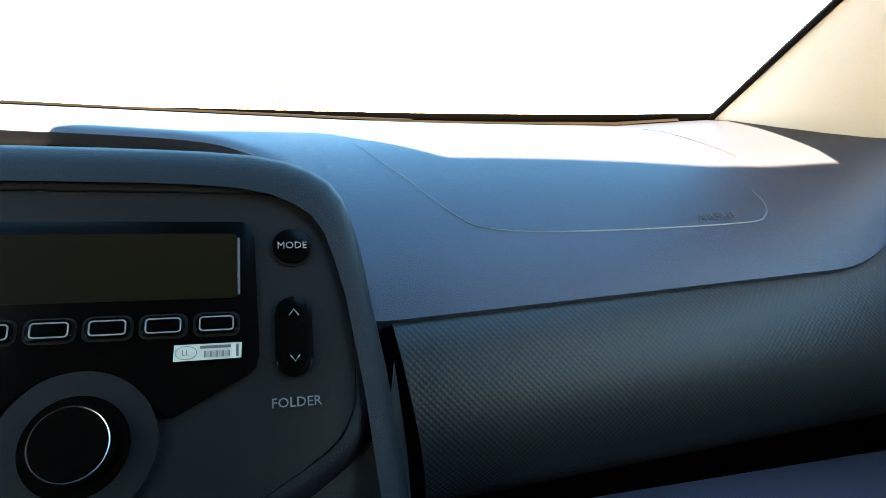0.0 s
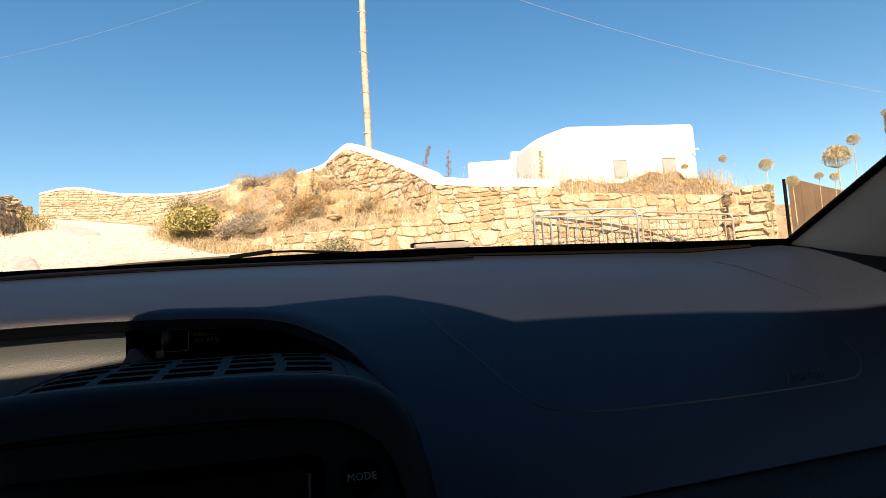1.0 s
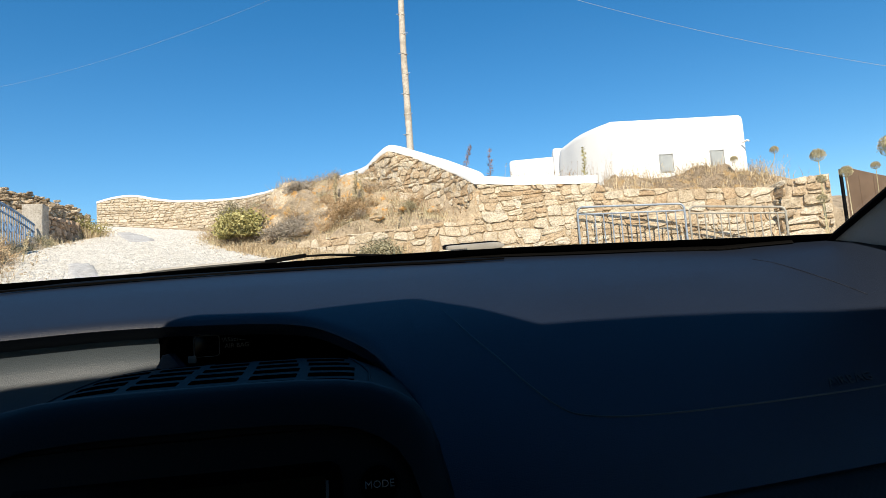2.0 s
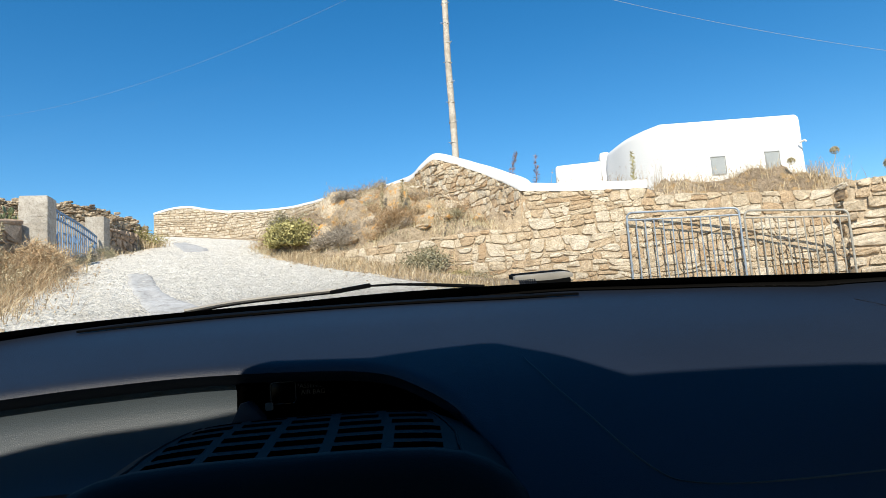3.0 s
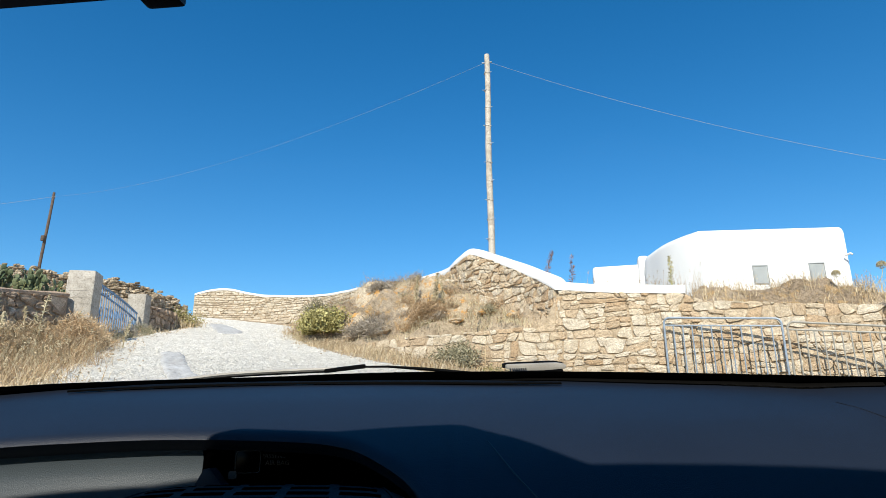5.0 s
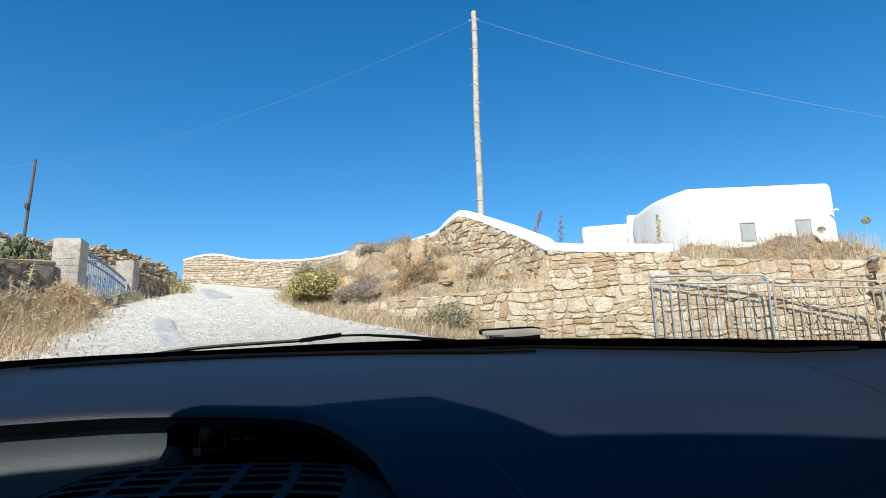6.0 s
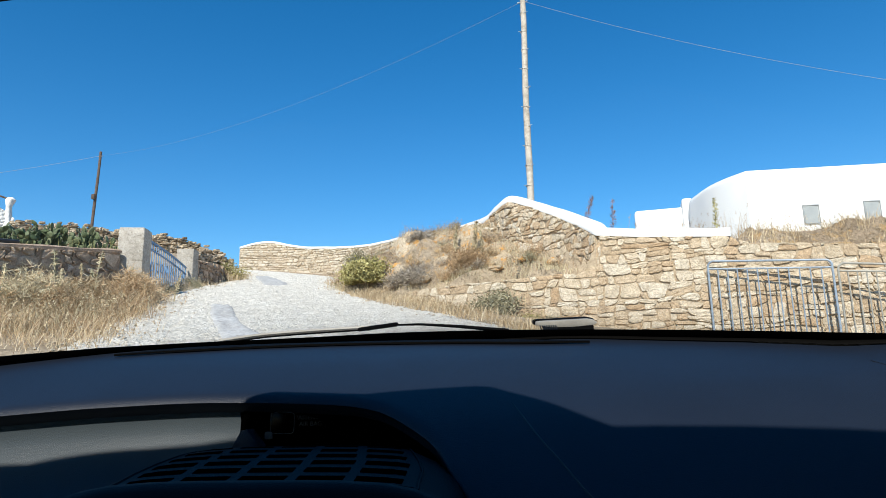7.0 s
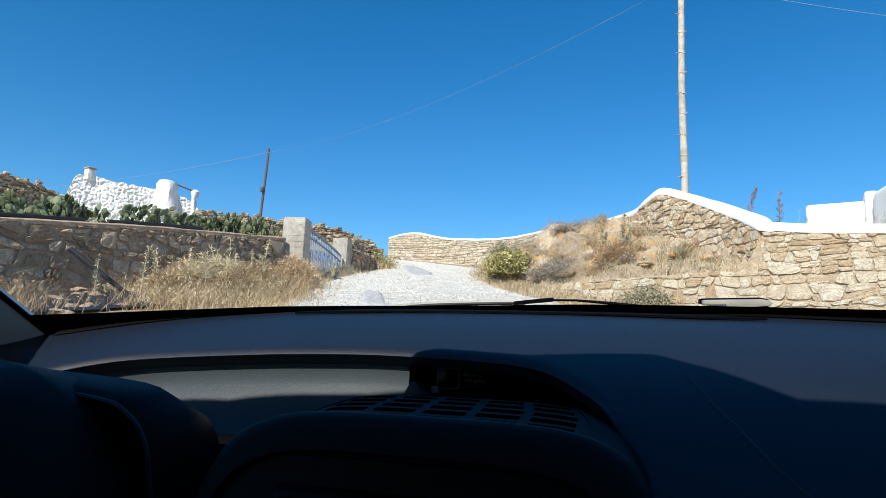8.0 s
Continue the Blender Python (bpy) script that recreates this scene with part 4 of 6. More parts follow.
# ---- old whitewashed house among cacti ----
def old_house():
    h = new("cottage")
    prof = [(-0.55, 4.5), (-0.44, 4.85), (-0.3, 5.3), (-0.2, 5.45), (0.0, 5.5), (0.3, 5.48), (0.6, 5.42), (1.18, 5.36), (2.14, 5.32), (3.05, 5.18), (3.5, 4.85)]
    a, c = Vector((-20.05, 11.2)), Vector((-17.95, 14.4))
    d = (c - a).normalized()
    nr = Vector((d.y, -d.x))
    base = 2.5
    rows = []
    for u in np.linspace(-0.55, 3.5, 190):
        top = lerp_table(u, [p[0] for p in prof], [p[1] for p in prof])
        row = []
        for k in range(81):
            z = base + (top - base) * k / 80
            cell = noise.voronoi(Vector((u * 5.4, z * 8.0, 0.5)))[0]
            bulge = 0.045 * min(0.22, cell[1] - cell[0]) / 0.22 + 0.07 * noise.noise(Vector((u * 1.8, z * 1.8, 1))) + 0.03 * noise.noise(Vector((u * 11, z * 11, 9)))
            p = a + d * u + nr * (0.02 + bulge)
            row.append((p.x, p.y, z + 0.05 * noise.noise(Vector((u * 6, k / 12, 3)))))
        p = a + d * u - nr * 0.35
        row += [(p.x, p.y, top), (p.x, p.y, base)]
        rows.append(row)
    bm = sheet(rows, closed=True)
    bm.verts.ensure_lookup_table()
    m = len(rows[0])
    bm.faces.new(bm.verts[:m])
    bm.faces.new(bm.verts[-m:])
    part("wall", bm, WHITE_ROUGH, h)

    def lumpy(points, radii):
        bm = tube(points, radii, 16)
        for v in bm.verts:
            v.co += Vector((noise.noise(v.co * 5), noise.noise(v.co * 5 + Vector((7, 0, 0))), 0)) * 0.07
        return bm

    p = a + d * 0.11
    part("chimney", block((0.26, 0.26, 0.36), (p.x, p.y, 5.50), 0.05, 2), WHITE_ROUGH, h)
    part("chimney_cap", block((0.30, 0.30, 0.05), (p.x, p.y, 5.705), 0.015, 1), STONE_GREY, h, "grey slate cap")
    p = a + d * 2.43
    part("round_stack", lumpy([(p.x, p.y, z) for z in (4.6, 4.9, 5.2, 5.42, 5.56, 5.66, 5.69)], [0.46, 0.42, 0.37, 0.33, 0.32, 0.26, 0.10]), WHITE_ROUGH, h)
    q = a + d * 3.34
    part("column", lumpy([(q.x, q.y, z) for z in (4.3, 4.8, 5.2, 5.42, 5.5)], [0.13, 0.12, 0.115, 0.14, 0.06]), WHITE_ROUGH, h)
    part("rail", tube([(p.x, p.y, 5.68), (q.x, q.y, 5.44)], 0.028, 6), WOOD_DARK, h)
    tagged(h, "low whitewashed rubble cottage with two chimneys", "house")


old_house()


# ---- plants ----
def leaf_mesh(V, F, at, way, length, width, r):
    side = way.cross(Vector((r.uniform(-1, 1), r.uniform(-1, 1), r.uniform(-1, 1)))).normalized() * width
    b = len(V)
    V += [at, at + way * length * 0.5 + side, at + way * length, at + way * length * 0.5 - side]
    F.append((b, b + 1, b + 2, b + 3))


def blade(V, F, x, y, z, h, r, width=0.006, lean=0.35):
    a = r.uniform(0, 6.283)
    dx, dy = math.cos(a) * lean * h * r.uniform(0.2, 1), math.sin(a) * lean * h * r.uniform(0.2, 1)
    wx, wy = -math.sin(a + 0.6) * width, math.cos(a + 0.6) * width
    b = len(V)
    V += [(x - wx, y - wy, z), (x + wx, y + wy, z), (x + dx * 0.35 - wx * 0.8, y + dy * 0.35 - wy * 0.8, z + h * 0.55), (x + dx * 0.35 + wx * 0.8, y + dy * 0.35 + wy * 0.8, z + h * 0.55), (x + dx, y + dy, z + h * r.uniform(0.85, 1.0))]
    F += [(b, b + 1, b + 3, b + 2), (b + 2, b + 3, b + 4)]
    return b


def seed_head(V, F, p, r, size=0.032):
    for k in range(5):
        w = Vector((r.uniform(-1, 1), r.uniform(-1, 1), r.uniform(0.1, 1))).normalized()
        leaf_mesh(V, F, Vector(p) + Vector((0, 0, -size * k * 0.5)), w, size, size * 0.22, r)


def grass(label, spots, n, h0, h1, paint, seed, width=0.006, heads=0.15, lean=0.4, spread=0.25):
    """Tufts of dry grass round spots (x, y)."""
    r = random.Random(seed)
    V, F = [], []
    vigour = {p: r.choice((0.35, 0.6, 0.8, 1.0, 1.25)) for p in spots}
    ranks = [p for p in spots for _ in range(1 + int(vigour[p] * 4))]
    for _ in range(n):
        cx, cy = r.choice(ranks)
        x, y = cx + r.gauss(0, spread), cy + r.gauss(0, spread)
        z = gz(x, y)
        h = r.uniform(h0, h1) * vigour[cx, cy]
        b = blade(V, F, x, y, z - 0.02, h, r, width, lean)
        if r.random() < heads:
            seed_head(V, F, V[b + 4], r)
    tagged(new("grass", mesh_of("grass", V, F, paint)), label, "grass", kind="stuff")


def shrub(x, y, size, paint, label, seed, n=900, flat=0.75, twig=STRAW_RUST, up=0.0, fine=1.0):
    r = random.Random(seed)
    ob = new("shrub")
    z = gz(x, y) - 0.04 + up
    ob.matrix_basis = pose(x, y, z)
    tips = []
    bms = []
    for k in range(14):
        a, e = r.uniform(0, 6.283), r.uniform(0.35, 1.45)
        l = size * r.uniform(0.6, 1.05)
        tip = Vector((math.cos(a) * math.cos(e) * l, math.sin(a) * math.cos(e) * l, math.sin(e) * l * flat))
        mid = tip * 0.5 + Vector((r.uniform(-1, 1), r.uniform(-1, 1), r.uniform(0, 1))) * size * 0.08
        bms.append(tube([(0, 0, 0), mid, tip], [0.02 * size, 0.012 * size, 0.004 * size], 5))
        tips += [mid, tip, (mid + tip) / 2]
    part("stems", join(*bms), twig, ob)
    V, F = [], []
    for _ in range(n):
        t = r.choice(tips)
        p = t + Vector((r.gauss(0, 1), r.gauss(0, 1), r.gauss(0, 0.8))) * size * 0.17
        p.z = max(p.z, 0.01)
        leaf_mesh(V, F, p, Vector((r.uniform(-1, 1), r.uniform(-1, 1), r.uniform(-0.2, 1))).normalized(), size * r.uniform(0.07, 0.15) / fine, size * r.uniform(0.012, 0.03) * fine, r)
    part("foliage", mesh_of("foliage", V, F, paint), paint, ob)
    tagged(ob, label, "shrub", "shrubs on the bank")


def rock(x, y, size, label, seed, sink=0.35, paint=ROCK):
    bm = bmesh.new()
    bmesh.ops.create_icosphere(bm, subdivisions=3, radius=1.0)
    for v in bm.verts:
        n = v.co.normalized()
        k = 1 + 0.28 * noise.noise(n * 1.7 + Vector((seed, 0, 0))) + 0.13 * noise.noise(n * 4.1 + Vector((0, seed, 0)))
        cell = noise.cell(n * 2.2 + Vector((seed, seed, 0)))
        v.co = n * k * (1 + 0.06 * cell)
    bmesh.ops.scale(bm, vec=size, verts=bm.verts)
    ob = part("rock", bm, paint, None, smooth=False)
    ob.matrix_basis = pose(x, y, gz(x, y) + size[2] * (1 - 2 * sink) * 0.5, 0, 0, seed * 37 % 360)
    tagged(ob, label, "rock", "rocks on the bank")


verge = []
for y in np.arange(-1.5, 9.6, 0.3):
    wx = float(np.interp(y, [p[1] for p in left_line] + [11.5], [p[0] for p in left_line] + [-9.9])) + 0.1
    rx = float(np.interp(y, [p[1] for p in ROAD_L], [p[0] for p in ROAD_L])) + 0.15
    rx = min(rx - 0.1 * max(0.0, y - 5.0), wx + 3.6)
    for k in range(6 if y > 4.6 else 3):
        vx, vy = wx + (rx - wx) * (k + rng.random()) / 6, y + rng.uniform(-0.15, 0.15)
        if vy > 4.6 + 0.38 * (-6.2 - vx) or rng.random() < 0.15:
            verge.append((vx, vy))
verge2 = [(-10.5 - 0.35 * k + rng.uniform(-0.3, 0.2), 13.2 + k * 0.8 + rng.uniform(-0.2, 0.2)) for k in range(6)]
grass("tall golden dry grass along the garden wall", verge, 15000, 0.06, 0.34, STRAW, 21, 0.003, 0.06, 1.3)
grass("pale dry grass along the garden wall", [p for p in verge[1::2] if p[1] > 5.2], 3600, 0.12, 0.46, HUSK, 32, 0.0035, 0.25, 1.0)
grass("rust-coloured dry weeds along the garden wall", verge[::3], 5000, 0.10, 0.42, STRAW_RUST, 22, 0.003, 0.12, 1.4)
grass("dry grass beside the upper gatepost", verge2, 900, 0.12, 0.4, STRAW, 23)
r = random.Random(31)
bank_spots = []
while len(bank_spots) < 240:
    x, y = r.uniform(-9, -0.5), r.uniform(13.9, 21.5)
    if inside(np.array(x), np.array(y), MOUND):
        bank_spots.append((x, y))
grass("dry golden grass covering the bank", bank_spots, 24000, 0.05, 0.26, HUSK, 24, 0.0045, 0.15, 0.9, spread=0.3)
grass("brown dry weeds on the bank", bank_spots[::3], 5000, 0.1, 0.40, STRAW_RUST, 25, 0.004, 0.2, 0.9, spread=0.25)
foot_spots = [(-6.6 + 0.22 * k + r.uniform(-0.15, 0.15), 13.95 + (-0.02 * k) + r.uniform(-0.55, -0.05)) for k in range(30)]
grass("dry grass at the foot of the low wall", foot_spots, 4500, 0.06, 0.24, STRAW, 26, 0.006, 0.1, 0.8)
road_r = [(p[0] + r.uniform(0.05, 0.7), p[1] + r.uniform(-0.1, 0.5)) for p in ROAD_R[24:66] for _ in range(2)]
grass("dry grass along the edge of the road", road_r, 6500, 0.06, 0.26, STRAW, 27, 0.006, 0.1, 0.8)
hump = [(2.2 + 3.6 * r.random(), 14.2 + 1.8 * r.random()) for _ in range(60)]
grass("windblown dry grass on top of the wall", hump, 3200, 0.12, 0.46, STRAW, 28, 0.005, 0.2, 0.8)
terr = [(-0.4 + 2.6 * r.random(), 14.8 + 3 * r.random()) for _ in range(40)]
grass("thin dry stalks behind the white coping", terr, 500, 0.3, 0.75, STRAW_RUST, 29, 0.004, 0.5, 0.3)
barrier_feet = [(1.0 + 4.3 * r.random(), 12.9 - 0.1 * r.random()) for _ in range(30)]
grass("dry weeds at the foot of the stone wall", barrier_feet, 1800, 0.1, 0.4, STRAW_RUST, 30, 0.005)

shrub(-6.95, 15.35, 0.92, LEAF, "dusty green thorny bush at the road's edge", 1, 12000, 0.50, up=-0.1, fine=1.3)
shrub(-7.95, 17.2, 0.6, LEAF_GREY, "grey-green bush on the bank", 2, 2400, 1.1)
shrub(-5.75, 16.9, 0.55, THORN, "round grey cushion bush on top of the bank", 3, 5000, 0.5, up=-0.12, fine=0.55)
shrub(-5.45, 14.85, 0.66, THORN, "grey thorny cushion bush on the bank", 4, 6500, 0.6, up=-0.08, fine=0.5)
shrub(-3.95, 14.9, 0.62, STRAW_RUST, "dry brown thorny cushion bush", 5, 5000, 0.75, fine=0.5)
shrub(-2.95, 13.7, 0.62, LEAF_GREY, "grey-green caper bush on the low wall", 6, 5200, 0.9, fine=1.15)
shrub(-2.15, 13.55, 0.34, LEAF, "small green bush at the wall's foot", 7, 900, 0.8)
shrub(-1.75, 13.35, 0.38, LEAF_GREY, "small grey-green bush at the wall's foot", 8, 900, 0.8)
shrub(-12.0, 16.7, 0.62, LEAF, "yellow-green bush at the end of the upper wall", 9, 1600, 1.1)
shrub(-10.0, 12.3, 0.3, LEAF_GREY, "low grey-green weeds under the blue gate", 10, 900, 0.6)
shrub(-9.6, 11.3, 0.3, LEAF_GREY, "low grey-green weeds under the blue gate", 11, 900, 0.6)
for k, (x, y, size) in enumerate(((-9.05, 10.15, 0.30), (-9.35, 10.75, 0.34), (-9.75, 11.7, 0.32), (-10.2, 12.5, 0.34), (-10.45, 13.0, 0.26), (-8.95, 9.5, 0.36))):
    shrub(x, y, size, (LEAF_GREY, HUSK, THORN)[k % 3], "low tangled pale weeds under the blue gate", 400 + k, 1500, 0.8, STRAW, fine=0.5)
r = random.Random(77)
made = 0
while made < 58:
    x, y = r.uniform(-8.6, -1.2), r.uniform(14.5, 19.0)
    if inside(np.array(x), np.array(y), MOUND) and math.hypot(x + 6.95, y - 15.75) > 0.9:
        size, kind_ = r.uniform(0.18, 0.46), r.choice((0, 0, 1, 2, 3, 3))
        shrub(x, y, size, (STRAW_RUST, LEAF_GREY, STRAW, THORN)[kind_], ("small dry brown thorny tuft", "small grey-green tuft", "small straw-coloured tuft", "small grey thorny tuft")[kind_] + " on the bank", 100 + made, 900, 0.75, fine=0.6)
        made += 1
r = random.Random(78)
for k in range(30):
    y = 6.0 + 3.3 * (k + r.random()) / 30
    wx = float(np.interp(y, [p[1] for p in left_line] + [11.5], [p[0] for p in left_line] + [-9.9]))
    kind_ = r.choice((0, 0, 0, 1, 1, 2))
    shrub(wx + r.uniform(0.25, 2.0 - 0.28 * (y - 6.0)), y, r.uniform(0.32, 0.60), (STRAW_RUST, STRAW, HUSK)[kind_], ("tangled rusty dry weeds", "tangled golden dry weeds", "pale tangled dry weeds")[kind_] + " before the garden wall", 300 + k, 2600, 0.9, STRAW, fine=0.42)


def outcrop(x, y, rx, ry, h, turn, label, seed, paint=ROCK):
    """Bedrock breaking through the slope: broken plates that sink into the earth at their rim."""
    n = 30
    ca, sa = math.cos(radians(turn)), math.sin(radians(turn))
    rows = []
    for j in range(n + 1):
        row = []
        for i in range(n + 1):
            u, v = 2 * i / n - 1, 2 * j / n - 1
            px_, py_ = x + ca * u * rx - sa * v * ry, y + sa * u * rx + ca * v * ry
            q = u * u + v * v + 0.5 * noise.noise(Vector((px_ * 2.3, py_ * 2.3, seed)))
            lift = h * max(0.0, 1 - q) ** 0.5 if q < 1 else -0.12 * min(2.0, q - 1) - 0.05
            crack = noise.noise(Vector((px_ * 5.0 + seed, py_ * 8.0, 2)))
            plate_ = math.floor(2.6 * noise.noise(Vector((px_ * 2.4, py_ * 4.4, seed + 9)))) * 0.075
            row.append((px_, py_, gz(px_, py_) - 0.03 + lift + (plate_ + 0.035 * crack if q < 1 else 0)))
        rows.append(row)
    tagged(part("rock", sheet(rows), paint, None, smooth=False), label, "rock", "rocks on the bank")


outcrop(-6.35, 16.55, 1.0, 0.6, 0.24, -10, "low tan rock ledge with orange lichen on the bank", 1)
outcrop(-5.2, 16.5, 1.05, 0.55, 0.34, -8, "low tan rock ledge with orange lichen on the bank", 2)
outcrop(-4.25, 16.1, 0.85, 0.45, 0.30, -15, "low tan rock ledge with orange lichen on the bank", 3)
outcrop(-7.05, 16.6, 0.62, 0.5, 0.34, 10, "grey-tan weathered rock on the bank", 4, BEDROCK)
outcrop(-6.7, 15.95, 0.7, 0.4, 0.34, -20, "grey-tan weathered rock on the bank", 14, BEDROCK)
outcrop(-5.5, 15.7, 0.8, 0.35, 0.28, -12, "tan rock ledge half buried in the bank", 15, BEDROCK)
outcrop(-4.9, 14.95, 0.45, 0.25, 0.22, 0, "tan rock half buried in the bank", 16, BEDROCK)
outcrop(-3.4, 15.55, 0.55, 0.3, 0.22, -25, "low tan rock ledge with orange lichen on the bank", 17)
outcrop(-6.2, 15.55, 0.5, 0.3, 0.18, 0, "half-buried tan rock on the bank", 5)
outcrop(-4.6, 15.4, 0.4, 0.3, 0.15, 0, "half-buried tan rock on the bank", 6)
outcrop(2.6, 14.75, 0.8, 0.45, 0.20, -8, "low brown rock in dry grass above the wall", 7, BEDROCK)
outcrop(3.7, 14.75, 1.0, 0.5, 0.22, -6, "broad low rock in dry grass above the wall", 8, BEDROCK)
outcrop(4.9, 14.8, 0.8, 0.5, 0.20, -10, "broad low rock in dry grass above the wall", 9, BEDROCK)
outcrop(4.3, 14.35, 0.5, 0.3, 0.14, -10, "low brown rock in dry grass above the wall", 10, BEDROCK)
r = random.Random(15)
for k in range(44):
    rock(r.uniform(-9.2, -6.9), r.uniform(3.0, 6.2), (r.uniform(0.08, 0.2), r.uniform(0.07, 0.16), r.uniform(0.03, 0.07)), "flat loose stone fallen at the wall's foot", 20 + k, 0.4, STONE_GREY)
rock(-11.2, 13.5, (0.22, 0.18, 0.12), "pale loose stone beside the gatepost", 10, paint=STONE_FAR)

r = random.Random(16)
for k in range(46):
    x, y = r.uniform(-8.2, -1.6), r.uniform(14.5, 17.0)
    if inside(np.array(x), np.array(y), MOUND):
        w = r.uniform(0.06, 0.2)
        rock(x, y, (w, w * r.uniform(0.6, 0.9), w * r.uniform(0.35, 0.7)), "pale tan stone lying in dry grass on the bank", 120 + k, 0.3, STONE_FAR if k % 3 else ROCK)
# loose grit along both edges of the road
r = random.Random(91)
V, F = [], []
bits = [stone_mesh(900 + k, STONE_FAR) for k in range(6)]
for _ in range(2400):
    k = r.randrange(18, 72)
    t = r.choice((abs(r.gauss(0, 0.04)), 1 - abs(r.gauss(0, 0.04))))
    x = ROAD_L[k][0] * (1 - t) + ROAD_R[k][0] * t + r.uniform(-0.4, 0.4)
    y = ROAD_L[k][1] * (1 - t) + ROAD_R[k][1] * t + r.uniform(-0.4, 0.4)
    s_ = r.uniform(0.012, 0.042) * (0.6 if 0.1 < t < 0.9 else 1.0)
    m = pose(x, y, slope(x, y) + (0.055 if 0.03 < t < 0.97 else 0.02), -90 + r.uniform(-30, 30), r.uniform(-30, 30), r.uniform(0, 360)) @ Matrix.Diagonal((s_, s_ * 0.5, s_, 1))
    me = r.choice(bits)
    base = len(V)
    V += [tuple(m @ q.co) for q in me.vertices]
    F += [tuple(base + i for i in p.vertices) for p in me.polygons]
tagged(new("grit", mesh_of("grit", V, F, STONE_FAR)), "pale loose grit scattered on the road", "grit", kind="stuff")


DUSK = rocky("mauve_husk", (0.24, 0.155, 0.14), (0.33, 0.225, 0.205), (0.42, 0.31, 0.28), 3, 0.0)


def stalk_plant(x, y, h, label, seed, paint=STRAW, n=70, bend=0.1, z=None):
    """A tall dry flower spike."""
    r = random.Random(seed)
    ob = new("flower_spike")
    ob.matrix_basis = pose(x, y, gz(x, y) - 0.03 if z is None else z)
    line = [(bend * t * t, 0, h * t) for t in np.linspace(0, 1, 7)]
    part("stem", tube(line, [0.012 - 0.001 * k for k in range(7)], 5), paint, ob)
    V, F = [], []
    for k in range(n):
        t = r.uniform(0.3, 1.0)
        w = Vector((r.uniform(-1, 1), r.uniform(-1, 1), r.uniform(-0.1, 0.9))).normalized()
        leaf_mesh(V, F, Vector((bend * t * t, 0, h * t)), w, h * 0.12 * (1.2 - t * 0.7), 0.008, r)
    part("husks", mesh_of("husks", V, F, paint), paint, ob)
    tagged(ob, label, "plant", "dry flower spikes")


stalk_plant(-4.44, 15.6, 0.98, "tall pale dry mullein spike on the bank", 1, HUSK, 260, 0.05)
stalk_plant(-3.85, 15.3, 1.2, "tall pale dry mullein spike on the bank", 2, HUSK, 300, 0.08)
stalk_plant(-3.6, 15.25, 1.0, "tall pale dry mullein spike on the bank", 12, HUSK, 220, -0.08)
stalk_plant(-2.66, 14.5, 0.9, "thin yellow dry stalk on the bank", 3, STRAW, 80, 0.05)
r = random.Random(66)
for k in range(14):
    y = 4.9 + 4.4 * (k + r.random()) / 14
    wx = float(np.interp(y, [p[1] for p in left_line] + [11.5], [p[0] for p in left_line] + [-9.9]))
    stalk_plant(wx + r.uniform(0.25, 1.3), y, r.uniform(0.5, 0.95), "pale seeding weed stalk before the garden wall", 200 + k, HUSK if k % 3 else LEAF_GREY, 110, r.uniform(-0.15, 0.15))
stalk_plant(-1.12, 16.0, 1.32, "dark feathery dry stalk behind the coping", 4, DUSK, 190, 0.25)
stalk_plant(-0.44, 16.0, 1.42, "dark feathery dry stalk behind the coping", 5, DUSK, 130, 0.05)
stalk_plant(1.80, 14.8, 1.15, "yellow-green spike behind the coping", 6, LEAF, 160, 0.02)
stalk_plant(-2.3, 13.55, 0.75, "thin dry stalk before the low wall", 7, STRAW, 40, 0.03)
stalk_plant(-1.9, 13.5, 0.6, "thin dry stalk before the low wall", 8, STRAW, 40, -0.03)


def agave(x, y, size, label, seed):
    r = random.Random(seed)
    ob = new("agave")
    ob.matrix_basis = pose(x, y, gz(x, y) - 0.02)
    for k in range(14):
        a, e = k * 2.4, 0.35 + 0.07 * k
        w = Vector((math.cos(a) * math.cos(e), math.sin(a) * math.cos(e), math.sin(e)))
        s = Vector((-math.sin(a), math.cos(a), 0)) * size * 0.1
        up = w.cross(s).normalized() * size * 0.03
        pts = [[s * k2 + up * abs(k2) for k2 in (-0.6, 0, 0.6)], [w * size * 0.45 + s * k2 + up * abs(k2) for k2 in (-1, 0, 1)], [w * size + s * 0.05 * k2 for k2 in (-1, 0, 1)]]
        part("leaf", sheet(pts, 0.008), LEAF_GREY, ob)
    tagged(ob, label, "agave")


agave(-2.75, 13.25, 0.3, "small pale agave at the wall's foot", 3)


# prickly pears: pads of an uneven clump
def pad_mesh(k):
    bm = bmesh.new()
    bmesh.ops.create_icosphere(bm, subdivisions=2, radius=1.0)
    for v in bm.verts:
        w = 1 - 0.25 * max(0, -v.co.z)
        v.co = Vector((v.co.x * 0.36 * w, v.co.y * 0.07, 0.5 + v.co.z * 0.5))
        v.co.y += 0.04 * noise.noise(v.co * 3 + Vector((k, 0, 0)))
    me = bpy.data.meshes.new("pad")
    bm.to_mesh(me)
    bm.free()
    me.materials.append(CACTUS)
    me.polygons.foreach_set("use_smooth", [True] * len(me.polygons))
    return me


PADS = [pad_mesh(k) for k in range(4)]


